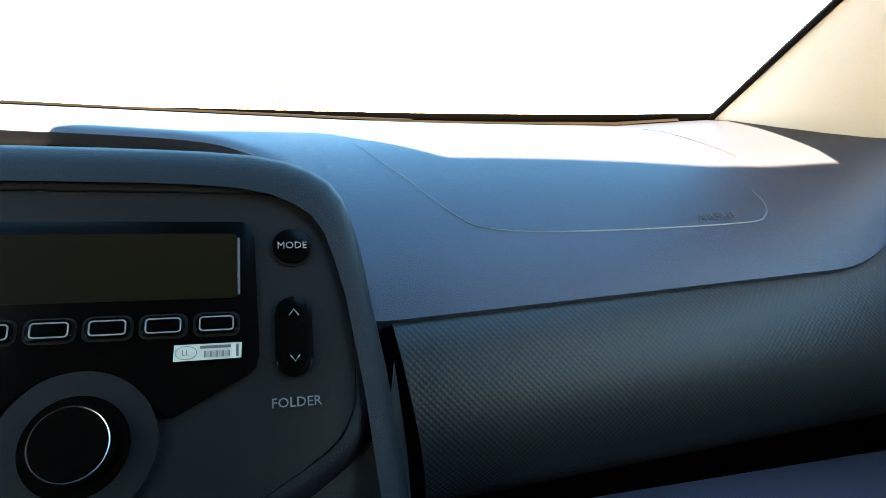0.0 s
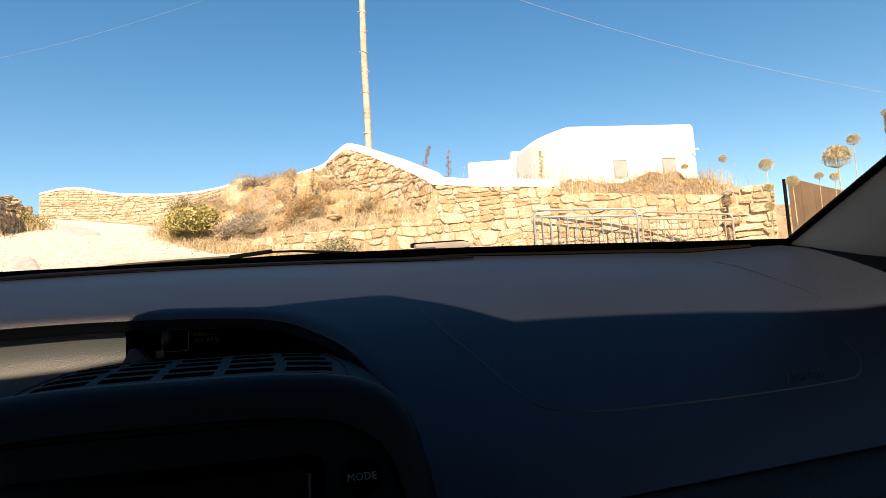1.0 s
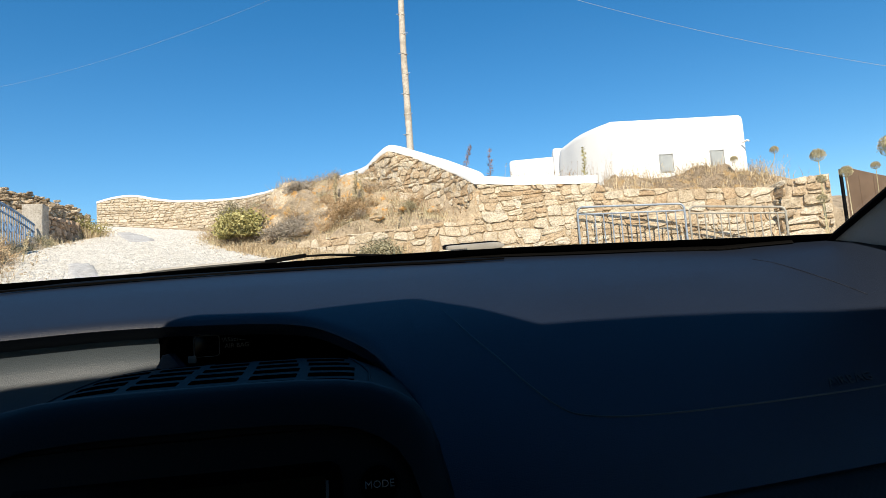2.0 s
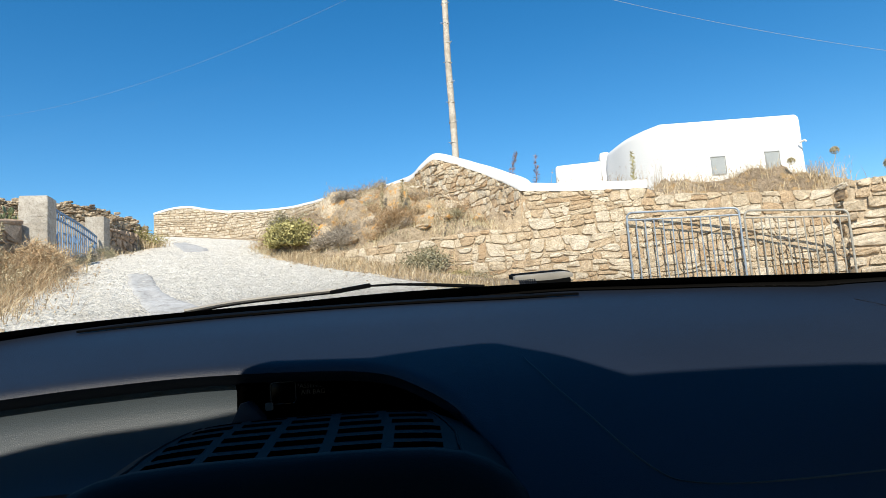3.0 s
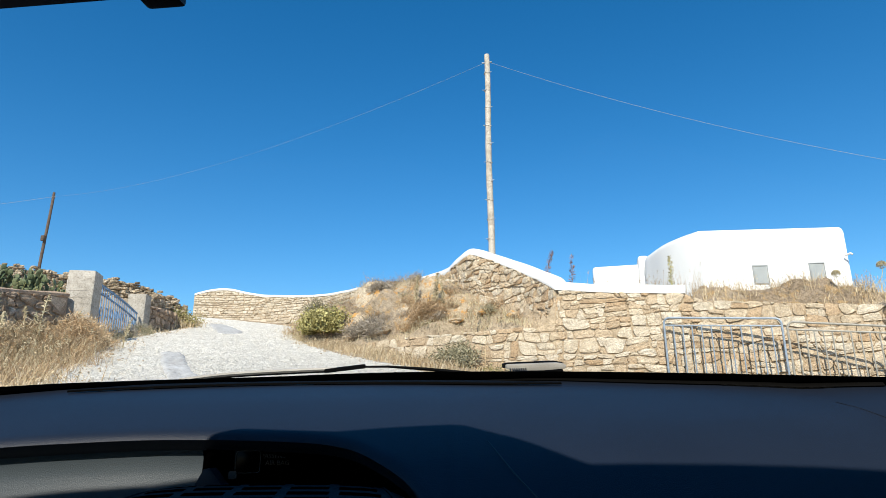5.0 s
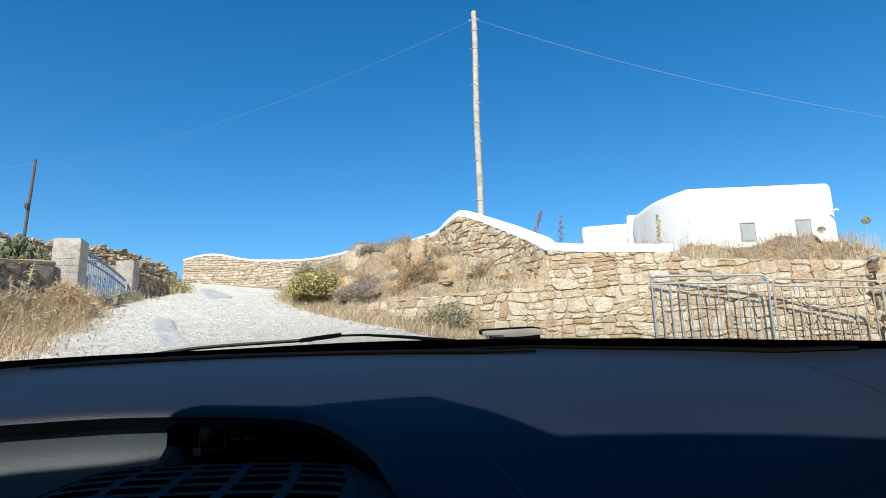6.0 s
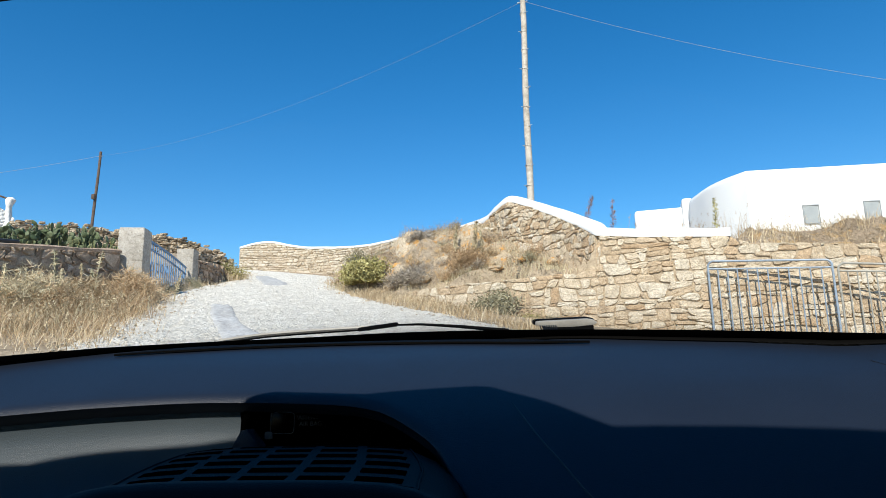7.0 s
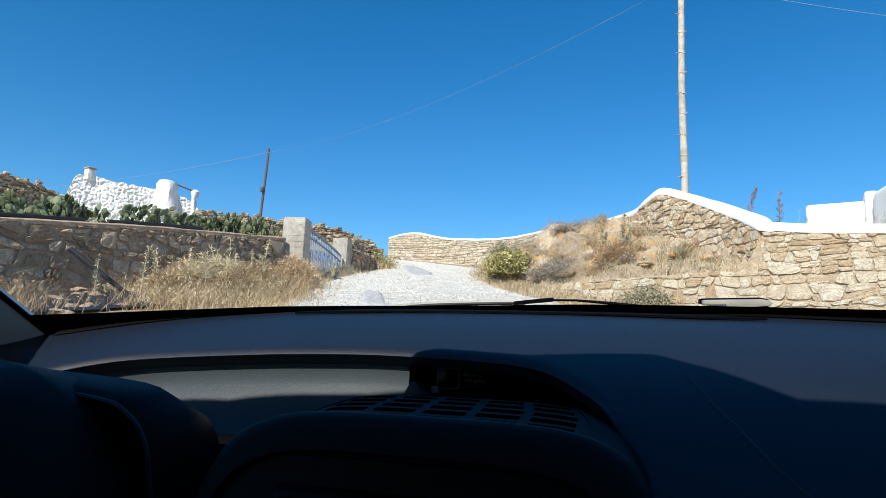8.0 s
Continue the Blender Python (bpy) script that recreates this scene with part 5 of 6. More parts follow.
def prickly_pear(x, y, size, label, seed, n=38):
    r = random.Random(seed)
    ob = new("prickly_pear")
    ob.matrix_basis = pose(x, y, gz(x, y) - 0.05)
    live = []
    for k in range(30):
        live.append(pose(r.uniform(-0.5, 0.5) * size, r.uniform(-0.75, 0.75) * size, r.uniform(0.0, 0.40), r.uniform(-15, 15), r.uniform(-25, 25), r.uniform(0, 360)))
    done = 0
    while done < n:
        m = live.pop(0) if len(live) > 3 else live[r.randrange(len(live))]
        s = r.uniform(0.13, 0.22)
        p = new("pad", r.choice(PADS))
        p.parent = ob
        p.matrix_basis = m @ Matrix.Scale(s, 4)
        done += 1
        for _ in range(r.choice((1, 2, 2, 3))):
            live.append(m @ Matrix.Translation((r.uniform(-0.12, 0.12), 0, s * r.uniform(0.82, 0.95))) @ pose(0, 0, 0, r.uniform(-28, 28), r.uniform(-55, 55), r.uniform(-60, 60)))
    tagged(ob, label, "cactus", "prickly pears in the garden")


for k, (x, y, size, n_, words) in enumerate(((-13.0, 5.2, 1.0, 190, "wide clump"), (-13.1, 6.3, 1.0, 200, "wide clump"), (-13.2, 7.3, 0.8, 150, "low clump"), (-13.2, 9.3, 0.9, 210, "tall clump"), (-13.1, 10.2, 1.0, 210, "tall clump"),
                                             (-12.9, 11.1, 0.9, 170, "broad clump"), (-12.6, 11.9, 0.6, 80, "small clump"))):
    prickly_pear(x, y, size, words + " of green prickly pear behind the garden wall", 1 + k, n_)
garden = [(-10.0 - 5 * rng.random(), 2.5 + 9 * rng.random()) for _ in range(80)]
grass("green and yellow weeds between the cacti", garden, 2500, 0.15, 0.5, LEAF, 41, 0.007, 0.1)


def wild_carrot(x, y, z, size, label, seed, lean=(0.0, 0.0)):
    """Dry umbel curled into a nest on a thin stalk; x, y, z: its head."""
    r = random.Random(seed)
    ob = new("wild_carrot")
    base = gz(x, y)
    ob.matrix_basis = pose(x, y, z)
    stem = [(lean[0] * t * t, lean[1] * t * t, -(z - base + 0.03) * t) for t in np.linspace(0, 1, 8)]
    part("stem", tube(stem, 0.0011 + 0.02 * size * size / 0.1, 5), SEED, ob)
    V, F = [], []
    bms = []
    for k in range(34):
        a = k * 2.39996
        q = math.sqrt((k + 0.5) / 34)
        way = Vector((math.cos(a), math.sin(a), 0))
        p2 = way * q * size * 0.52 + Vector((0, 0, size * (0.46 + 0.52 * math.sqrt(1.02 - q * q))))
        bms.append(tube([(0, 0, 0), way * q * size * 0.5 + Vector((0, 0, size * 0.16)), way * q * size * 0.62 + Vector((0, 0, size * 0.42)), p2], 0.010 * size, 4))
        for _ in range(60):
            w = Vector((r.uniform(-1, 1), r.uniform(-1, 1), r.uniform(-0.8, 1))).normalized()
            low = way * q * size * 0.6 + Vector((0, 0, size * 0.34))
            leaf_mesh(V, F, p2.lerp(low, r.random() ** 2) + w * size * r.uniform(0.0, 0.06), w, size * r.uniform(0.05, 0.10), size * 0.022, r)
    part("rays", join(*bms), SEED, ob)
    part("seeds", mesh_of("seeds", V, F, SEED), SEED, ob)
    tagged(ob, label, "wild carrot", "dry umbels by the car")


for k, (head, size, ln) in enumerate((((1.055, 2.227, 0.421), 0.043, (-0.05, 0)), ((1.045, 1.791, 0.333), 0.064, (0.03, 0.02)), ((1.23, 2.012, 0.444), 0.034, (-0.16, 0.1)), ((5.08, 14.6, 2.90), 0.16, (0.35, 0.0)),
                                    ((6.02, 14.75, 3.06), 0.17, (-0.45, 0.0)), ((1.036, 2.027, 0.328), 0.034, (0.13, 0)), ((1.244, 2.251, 0.382), 0.026, (-0.12, 0)), ((1.285, 2.23, 0.371), 0.028, (-0.20, 0)), ((1.02, 2.15, 0.335), 0.028, (0.12, 0.05)), ((1.015, 2.15, 0.27), 0.03, (0.10, 0.05)))):
    wild_carrot(*head, size, "dry curled wild carrot head on a thin stalk", 50 + k, ln)

# ---- the car: x right, y ahead, z up from the middle of the dashboard ----
car = new("car")
car.matrix_basis = pose(-0.159, 0.31, 0, 8.0, 0, 13.5)
tagged(car, "parked small car seen from inside, with a dark grey dashboard", "car")

PAD_Y = [0.02, 0.05, 0.09, 0.148, 0.21, 0.28, 0.375, 0.45]
PAD_Z = [-0.126, -0.088, -0.057, -0.029, -0.011, 0.003, 0.0115, -0.008]
_yy = np.linspace(0.02, 0.45, 60)
_zz = np.interp(_yy, PAD_Y, PAD_Z)
for _ in range(12):
    _zz[1:-1] = (_zz[:-2] + _zz[1:-1] * 2 + _zz[2:]) / 4


def pad_z(x, y):
    return float(np.interp(y, _yy, _zz)) + 0.07 * max(0.0, x - 0.16) * (1 - 0.95 * min(1.0, max(0.0, (y - 0.18) / 0.17))) - 0.02 * max(0.0, -x - 0.2) + 0.10 * max(0.0, x - 0.45) * min(1.0, max(0.0, (y - 0.03) / 0.07))


RIM = [(-0.46, 0.105), (-0.42, 0.139), (-0.365, 0.165), (-0.30, 0.178), (-0.19, 0.190), (-0.10, 0.196), (0.0, 0.190), (0.048, 0.178), (0.08, 0.152), (0.10, 0.130), (0.112, 0.106), (0.122, 0.088), (0.129, 0.066), (0.134, 0.03)]


_rim = smooth_line(RIM, 6)
RIM_X, RIM_Y = [float(p[0]) for p in _rim], [float(p[1]) for p in _rim]


def glass_y(x):
    return 0.432 - 0.78 * x * x


# pad right of the recess, over the recess and left of it: one moulding
def pad_front(x):
    if x < -0.46 or x > 0.134:
        return 0.02 + 0.07 * (max(0.0, x - 0.50) / 0.16) ** 2
    return lerp_table(x, RIM_X, RIM_Y)


cols = sorted(set(list(np.round(np.linspace(-0.66, -0.47, 7), 4)) + list(np.round(np.linspace(-0.46, 0.134, 61), 4)) + list(np.round(np.linspace(0.14, 0.66, 45), 4)) + [p[0] for p in RIM]))
rows = []
for x in cols:
    f, g = pad_front(x), max(glass_y(x) + 0.004, pad_front(x) + 0.03)
    row = [(x, f + 0.012, pad_z(x, f) - 0.016), (x, f + 0.003, pad_z(x, f) - 0.010), (x, f - 0.0015, pad_z(x, f) - 0.0045), (x, f + 0.001, pad_z(x, f) - 0.0008)]
    for k in range(1, 33):
        y = f + (g - f) * k / 32
        row.append((x, y, pad_z(x, y)))
    row.append((x, g + 0.004, pad_z(x, g) - 0.05))
    rows.append(row)
dash = part("dashboard", sheet(rows), PAD, car, "dark grey grained soft-touch dashboard top")

# airbag cover: fine moulded groove and raised word
groove = smooth_line([(0.158, 0.178), (0.172, 0.138), (0.186, 0.110), (0.201, 0.084), (0.217, 0.066), (0.234, 0.058), (0.275, 0.053), (0.36, 0.0495), (0.445, 0.0485), (0.462, 0.052), (0.468, 0.060), (0.466, 0.072)], 6)
part("airbag_groove", tube([(x, y, pad_z(x, y) - 0.0002) for x, y in groove], 0.0007, 5), GROOVE, dash, "faint moulded airbag line")
seam2 = smooth_line([(0.446, 0.20), (0.458, 0.165), (0.468, 0.14), (0.482, 0.11)], 5)
part("end_cap_joint", tube([(x, y, pad_z(x, y) + 0.0002) for x, y in seam2], 0.0004, 5), PAD, dash, "dark joint of the dashboard end cap")
fit = Matrix.Translation((0.418, 0.0535, pad_z(0.418, 0.0535) + 0.0006)) @ pose(0, 0, 0, 46, -4, 0)
lettering("airbag_word", "AIRBAG", 0.0095, fit, GROOVE, dash, depth=0.0003)

# demister slot near the glass, side demister grilles
slot = [(x, 0.362 - 0.55 * x * x) for x in np.linspace(-0.258, 0.245, 41)]
rows = []
for k, (x, y) in enumerate(slot):
    w = 0.008 * min(1.0, 6 * min(k, 40 - k) / 40 + 0.15)
    rows.append([(x, y - w, pad_z(x, y - w) + 0.0012), (x, y, pad_z(x, y) + 0.0016), (x, y + w, pad_z(x, y + w) + 0.0012)])
part("demister_slot", sheet(rows, 0.002), RUBBER, dash, "black curved demister slot")
for s in (-1, 1):
    cells = []
    rows = []
    for x in np.linspace(0.36, 0.50, 22):
        y0 = glass_y(x) - 0.012
        y1 = y0 - 0.011 * min(1, (x - 0.36) * 22 + 0.05) * min(1, (0.503 - x) * 22)
        rows.append([(s * x, y1, pad_z(s * x, y1) + 0.0004), (s * x, y0, pad_z(s * x, y0) + 0.0004)])
    part("side_demister", sheet(rows, 0.0006), RUBBER, dash, "black honeycomb side demister grille")
    for k, x in enumerate(np.linspace(0.365, 0.497, 32)):
        y0 = glass_y(x) - 0.012
        for j in range(4):
            y = y0 - 0.004 - 0.0075 * j - (0.003 if k % 2 else 0)
            if y > y0 - 0.010 * min(1, (x - 0.36) * 22) * min(1, (0.503 - x) * 22):
                cells.append(tube([(s * x + 0.0028 * math.cos(a), y + 0.0035 * math.sin(a), pad_z(s * x, y) + 0.0010) for a in np.linspace(0, 6.283, 7)[:-1]], 0.0004, 4, True))
    if cells:
        part("grille_mesh", join(*cells), RUBBER, dash)

# lower panel with dimples, below the seam, and the shelf under it
xs_ = np.linspace(0.160, 0.675, 32)
prof = [(0.0215, 0.0042), (0.0165, 0.0015), (0.006, -0.012), (-0.006, -0.038), (-0.011, -0.060), (-0.008, -0.082), (0.002, -0.102), (0.018, -0.118), (0.05, -0.130)]
rows = []
for x in xs_:
    z0 = pad_z(x, 0.02) - 0.0108
    k = max(0.0, 1 - (x - 0.160) / 0.05)
    pf = pad_front(x)
    lift = pad_z(x, pf) - pad_z(x, 0.02)
    rows.append([(x - k * 0.18 * p[1], p[0] + (pf - 0.02) * max(0, 1 - i / 4), z0 + lift * max(0, 1 - i / 4) + p[1]) for i, p in enumerate(prof)])
glove = part("lower_panel", sheet(rows), DIMPLE, car, "dark plastic panel moulded with fine dimples")
part("panel_side", sheet([[(0.160 - 0.18 * p[1], p[0], pad_z(0.16, 0.02) - 0.013 + p[1]) for p in prof], [(0.150, 0.08, pad_z(0.16, 0.02) - 0.013 + p[1]) for p in prof]]), RUBBER, glove)
rows = [[(x, 0.012, -0.262 + 0.02 * (x - 0.2)), (x, -0.03, -0.275 + 0.02 * (x - 0.2)), (x, -0.045, -0.30), (x, -0.03, -0.45), (x, 0.02, -0.60)] for x in (0.15, 0.3, 0.45, 0.675)]
part("glovebox", sheet(rows), PAD, car, "plain dark glovebox front")
part("panel_end", block((0.03, 0.26, 0.66), (0.682, 0.10, -0.33), 0.006), PAD_LOW, car)
# near-black block added in the gap to stand in for its shade
part("gap_shade", block((0.58, 0.02, 0.14), (0.43, 0.075, -0.29)), GLOSS, car)
part("bulkhead", block((1.3, 0.03, 0.62), (0, 0.14, -0.40)), PAD_LOW, car)

# recess behind the centre console and in front of the driver
rec_x = np.concatenate([np.linspace(-0.46, 0.09, 48), [0.10, 0.106, 0.112, 0.117, 0.122, 0.126, 0.129, 0.134]])
rows = []
for x in rec_x:
    f = pad_front(x)
    z = pad_z(x, f)
    row = [(x, f + 0.010, z - 0.013), (x, f + 0.012, z - 0.022), (x, f + 0.009, z - 0.034), (x, f + 0.002, z - 0.052), (x, f - 0.010, z - 0.072), (x, f - 0.030, z - 0.092), (x, f - 0.06, z - 0.108), (x, f - 0.10, z - 0.125), (x, f - 0.15, z - 0.15), (x, f - 0.19, z - 0.18), (x, f - 0.21, z - 0.3)]
    rows.append(row)
# right part coloured near-black to hold its shade; sunlit left part stays paler
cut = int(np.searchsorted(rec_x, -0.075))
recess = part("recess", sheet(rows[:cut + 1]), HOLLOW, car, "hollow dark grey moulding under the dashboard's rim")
part("recess_end", sheet(rows[cut:]), SHADE_BLACK, car, "hollow behind the centre console, its shade coloured near-black")

# switch panel set into the hollow
sp = Matrix.Translation((0.005, 0.2015, -0.043)) @ pose(0, 0, 0, 80, 0, 0)
panel = part("switch_panel", plate(rounded(0.150, 0.052, 0.008), 0.02, sp, 0.001), SHADE_BLACK, car, "black panel with a rear heater switch and airbag lamp")
part("rear_switch", plate(rounded(0.022, 0.019, 0.003), 0.002, sp @ Matrix.Translation((-0.040, 0.004, 0.0022)), 0.0004), GLOSS, panel)
part("switch_outline", plate(rounded(0.0205, 0.0175, 0.0028), 0.0004, sp @ Matrix.Translation((-0.040, 0.004, 0.0027)), hole=rounded(0.0195, 0.0165, 0.0026)), PRINT_DIM, panel, "grey square outline")
lettering("switch_word", "REAR", 0.0048, sp @ Matrix.Translation((-0.040, 0.0138, 0.0028)), PRINT_DIM, panel)
lettering("lamp_word", "PASSENGER\nAIR BAG", 0.0052, sp @ Matrix.Translation((-0.0165, 0.0055, 0.0006)), PRINT_DIM, panel)
part("wedge", plate([(0, 0), (0.010, 0.019), (0.015, 0.020), (0.026, 0.007), (0.026, 0.0)], 0.016, sp @ Matrix.Translation((-0.080, -0.020, 0.018)), 0.0008), PAD, panel, "grey wedge-shaped bracket")
part("catch", plate(rounded(0.006, 0.006, 0.001), 0.003, sp @ Matrix.Translation((-0.0515, -0.006, 0.004)), 0.0004), PRINT, panel, "pale square catch")

# ---- centre console pod with the radio ----
FACE_M = Matrix(((1, 0, 0, 0), (0, 0.514, -0.858, -0.0325), (0, 0.858, 0.514, -0.107), (0, 0, 0, 1)))


def face_outline(grow=0.0):
    half = [(0.0, 0.0635), (0.060, 0.0633), (0.094, 0.0615), (0.108, 0.057), (0.116, 0.050), (0.1215, 0.040), (0.1245, 0.022), (0.127, -0.007), (0.1275, -0.035), (0.126, -0.050), (0.121, -0.062), (0.112, -0.072), (0.083, -0.0885), (0.05, -0.104), (0.03, -0.112), (0.0, -0.114)]
    half = [tuple(p) for p in smooth_line(half, 2)]
    pts = [(x, y) for x, y in half] + [(-x, y) for x, y in reversed(half[1:-1])]
    c = Vector((0, -0.02))
    out = []
    for x, y in pts:
        d = (Vector((x, y)) - c).normalized()
        out.append((x + d.x * grow, y + d.y * grow))
    return out


base_o = face_outline()
nb = len(base_o)
rows = []
for grow, back in ((0.0, 0.0), (0.004, -0.0005), (0.009, -0.004), (0.0125, -0.011), (0.014, -0.022)):
    rows.append([FACE_M @ Vector((x, y, back)) for x, y in face_outline(grow)])
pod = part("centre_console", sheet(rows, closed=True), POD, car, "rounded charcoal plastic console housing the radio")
shell = [(0.0, 0.0), (0.03, 0.0), (0.055, -0.0004), (0.08, -0.0018), (0.097, -0.0045), (0.110, -0.0090), (0.1205, -0.0150), (0.1275, -0.0240), (0.1320, -0.0360), (0.1370, -0.0660), (0.1435, -0.1060), (0.1490, -0.1570), (0.1500, -0.2200)]
shell = [(-x, z) for x, z in reversed(shell[1:])] + shell
rows = []
for back, rise, wide in ((-0.004, -0.0190, 0.90), (-0.002, -0.0105, 0.935), (0.0, -0.0070, 0.958), (0.004, -0.0038, 0.982), (0.009, -0.0022, 0.996), (0.016, -0.0028, 1.0), (0.024, -0.0055, 1.0), (0.031, -0.0090, 1.0), (0.045, -0.0100, 1.0), (0.07, -0.0100, 0.99), (0.095, -0.0100, 0.965), (0.118, -0.0105, 0.92), (0.134, -0.0130, 0.87), (0.142, -0.030, 0.84)):
    row = []
    for x, z in shell:
        zz = -0.0300 + z + rise * (1 if z > -0.05 else 0.3)
        row.append((x * wide, -0.0325 + 0.6 * (zz + 0.107) + back, zz))
    rows.append(row)
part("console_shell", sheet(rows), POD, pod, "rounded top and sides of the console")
part("console_foot", sheet([[(-0.15, -0.03, -0.14), (-0.14, -0.06, -0.17), (0.14, -0.06, -0.17), (0.15, -0.03, -0.14)], [(-0.165, 0.0, -0.2), (-0.15, -0.075, -0.2), (0.15, -0.075, -0.2), (0.165, 0.0, -0.2)], [(-0.17, 0.05, -0.45), (-0.15, -0.10, -0.45), (0.15, -0.10, -0.45), (0.17, 0.05, -0.45)]]), PAD_LOW, pod)

radio = new("radio")
radio.parent = car
tagged(radio, "basic car radio with a dark amber display and round knob")
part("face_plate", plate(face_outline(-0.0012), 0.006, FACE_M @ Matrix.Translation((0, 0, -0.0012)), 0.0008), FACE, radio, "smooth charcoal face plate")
part("face_joint", tube([FACE_M @ Vector((x, y, -0.0006)) for x, y in face_outline(-0.0002)], 0.0007, 5, True), RUBBER, radio, "thin black joint")


def on_face(x, v, lift=0.0):
    return FACE_M @ Matrix.Translation((x, v, lift))


hood = [(-0.077, 0.0455), (0.074, 0.0455), (0.0785, 0.043), (0.080, 0.036), (0.0815, -0.024), (0.080, -0.030), (0.076, -0.0335), (0.044, -0.0505), (0.041, -0.0505), (0.038, -0.047)]
ring_pts = [(0.0330 * math.cos(a) + 0.005, 0.0325 * math.sin(a) - 0.0595) for a in np.linspace(0.30, math.pi - 0.30, 12)]
hood += ring_pts + [(-0.032, -0.047), (-0.035, -0.0505), (-0.038, -0.0505), (-0.070, -0.0335), (-0.0755, -0.029), (-0.0765, -0.024), (-0.0785, 0.040)]
part("display_panel", plate(hood, 0.002, on_face(0, 0, 0.0008), 0.0004), GLOSS, radio, "gloss black display surround")
part("screen", plate(rounded(0.146, 0.034, 0.002, 3, -0.0015, 0.0215), 0.0006, on_face(0, 0, 0.0011)), SCREEN, radio, "unlit brown-amber display")
part("screen_edge", block((0.0012, 0.030, 0.0006), (0, 0, 0), 0, 1, on_face(0.0722, 0.021, 0.0013)), PRINT_DIM, radio, "pale edge of the display")
for k in range(6):
    x = 0.0622 - 0.0232 * k
    v = -0.0085
    bt = part("preset_button", plate(rounded(0.0185, 0.0095, 0.0028), 0.003, on_face(x, v, 0.0026), 0.0007), GLOSS, radio)
    part("button_outline", plate(rounded(0.0155, 0.0072, 0.0018), 0.0003, on_face(x, v, 0.0029), hole=rounded(0.0142, 0.0059, 0.0013)), PRINT, bt, "white outline")
    part("button_well", plate(rounded(0.0210, 0.0118, 0.0038), 0.0004, on_face(x, v, 0.0012)), RUBBER, bt)
disc = lambda r, n=32: [(r * math.cos(a), r * math.sin(a)) for a in np.linspace(0, 2 * math.pi, n + 1)[:-1]]
mb = part("mode_button", plate(disc(0.0098), 0.004, on_face(0.0982, 0.0315, 0.0014), 0.0009), GLOSS, radio, "round button")
part("button_well", plate(disc(0.0108), 0.0004, on_face(0.0982, 0.0315, 0.0002)), RUBBER, mb)
lettering("button_word", "MODE", 0.0053, on_face(0.0982, 0.0315, 0.0016), PRINT, mb)
fb = part("folder_rocker", plate(rounded(0.0178, 0.040, 0.0088, 8), 0.004, on_face(0.0975, -0.016, 0.0018), 0.0010), GLOSS, radio, "upright rocker button with two arrows")
part("button_well", plate(rounded(0.0194, 0.0416, 0.0096, 8), 0.0004, on_face(0.0975, -0.016, 0.0002)), RUBBER, fb)
for v, s in ((-0.0045, 1), (-0.0272, -1)):
    part("dimple", plate(disc(0.0062, 20), 0.0004, on_face(0.0978, v, 0.0021), 0.0002), GLOSS, fb)
    part("arrow", tube([on_face(0.0978, v, 0.0023) @ Vector(p) for p in ((-0.0022, -0.0014 * s, 0), (0, 0.0016 * s, 0), (0.0022, -0.0014 * s, 0))], 0.00035, 4), PRINT, fb, "white arrow")
lettering("folder_word", "FOLDER", 0.0064, on_face(0.0978, -0.0478, 0.0003), PRINT, radio)
kr = part("knob_ring", plate(disc(0.0318, 48), 0.006, on_face(0.0072, -0.0595, 0.0030), 0.0028), FACE, radio, "wide bevelled ring round the knob")
part("knob_well", plate(disc(0.0212, 40), 0.0006, on_face(0.0072, -0.0595, 0.0034)), GLOSS, kr)
kn = part("volume_knob", plate(disc(0.0160, 40), 0.012, on_face(0.0072, -0.0595, 0.013), 0.0022), GLOSS, radio, "black round volume knob")
part("knob_rim", tube([on_face(0.0072, -0.0595, 0.0128) @ Vector((0.0150 * math.cos(a), 0.0150 * math.sin(a), 0)) for a in np.linspace(0, 6.283, 41)[:-1]], 0.0004, 5, True), CHROME, kn, "thin chrome rim")
st = part("sticker", plate([(0.0435, -0.0255), (0.0732, -0.0252), (0.0735, -0.0178), (0.0438, -0.0178)], 0.0002, on_face(0, 0, 0.0012)), PAPER, radio, "small white label with bar code")
part("sticker_oval", tube([on_face(0.0490, -0.0217, 0.00135) @ Vector((0.0046 * math.cos(a), 0.0031 * math.sin(a), 0)) for a in np.linspace(0, 6.283, 25)[:-1]], 0.00014, 4, True), INK, st)
lettering("sticker_letters", "LL", 0.0036, on_face(0.0488, -0.0218, 0.0014), INK, st, depth=0.00005)
for k in range(13):
    part("code_bar", block((0.00035 + 0.0003 * (k % 3 == 0), 0.0030, 0.0001), (0, 0, 0), 0, 1, on_face(0.0572 + 0.00088 * k, -0.0228, 0.00135)), INK, st)
part("code_line", block((0.0135, 0.0014, 0.0001), (0, 0, 0), 0, 1, on_face(0.0618, -0.0194, 0.00135)), PRINT_DIM, st)
part("code_line", block((0.0011, 0.0058, 0.0001), (0, 0, 0), 0, 1, on_face(0.0715, -0.0215, 0.00135)), PRINT_DIM, st)

# air vent grid on top of the console; flat black sheets stand for slot shade
_bk = [0.0, 0.009, 0.016, 0.024, 0.031, 0.045, 0.07, 0.095, 0.118, 0.134]
_rs = [-0.0070, -0.0022, -0.0028, -0.0055, -0.0090, -0.0100, -0.0100, -0.0100, -0.0105, -0.0130]
_wd = [0.958, 0.996, 1.0, 1.0, 1.0, 1.0, 0.99, 0.965, 0.92, 0.87]


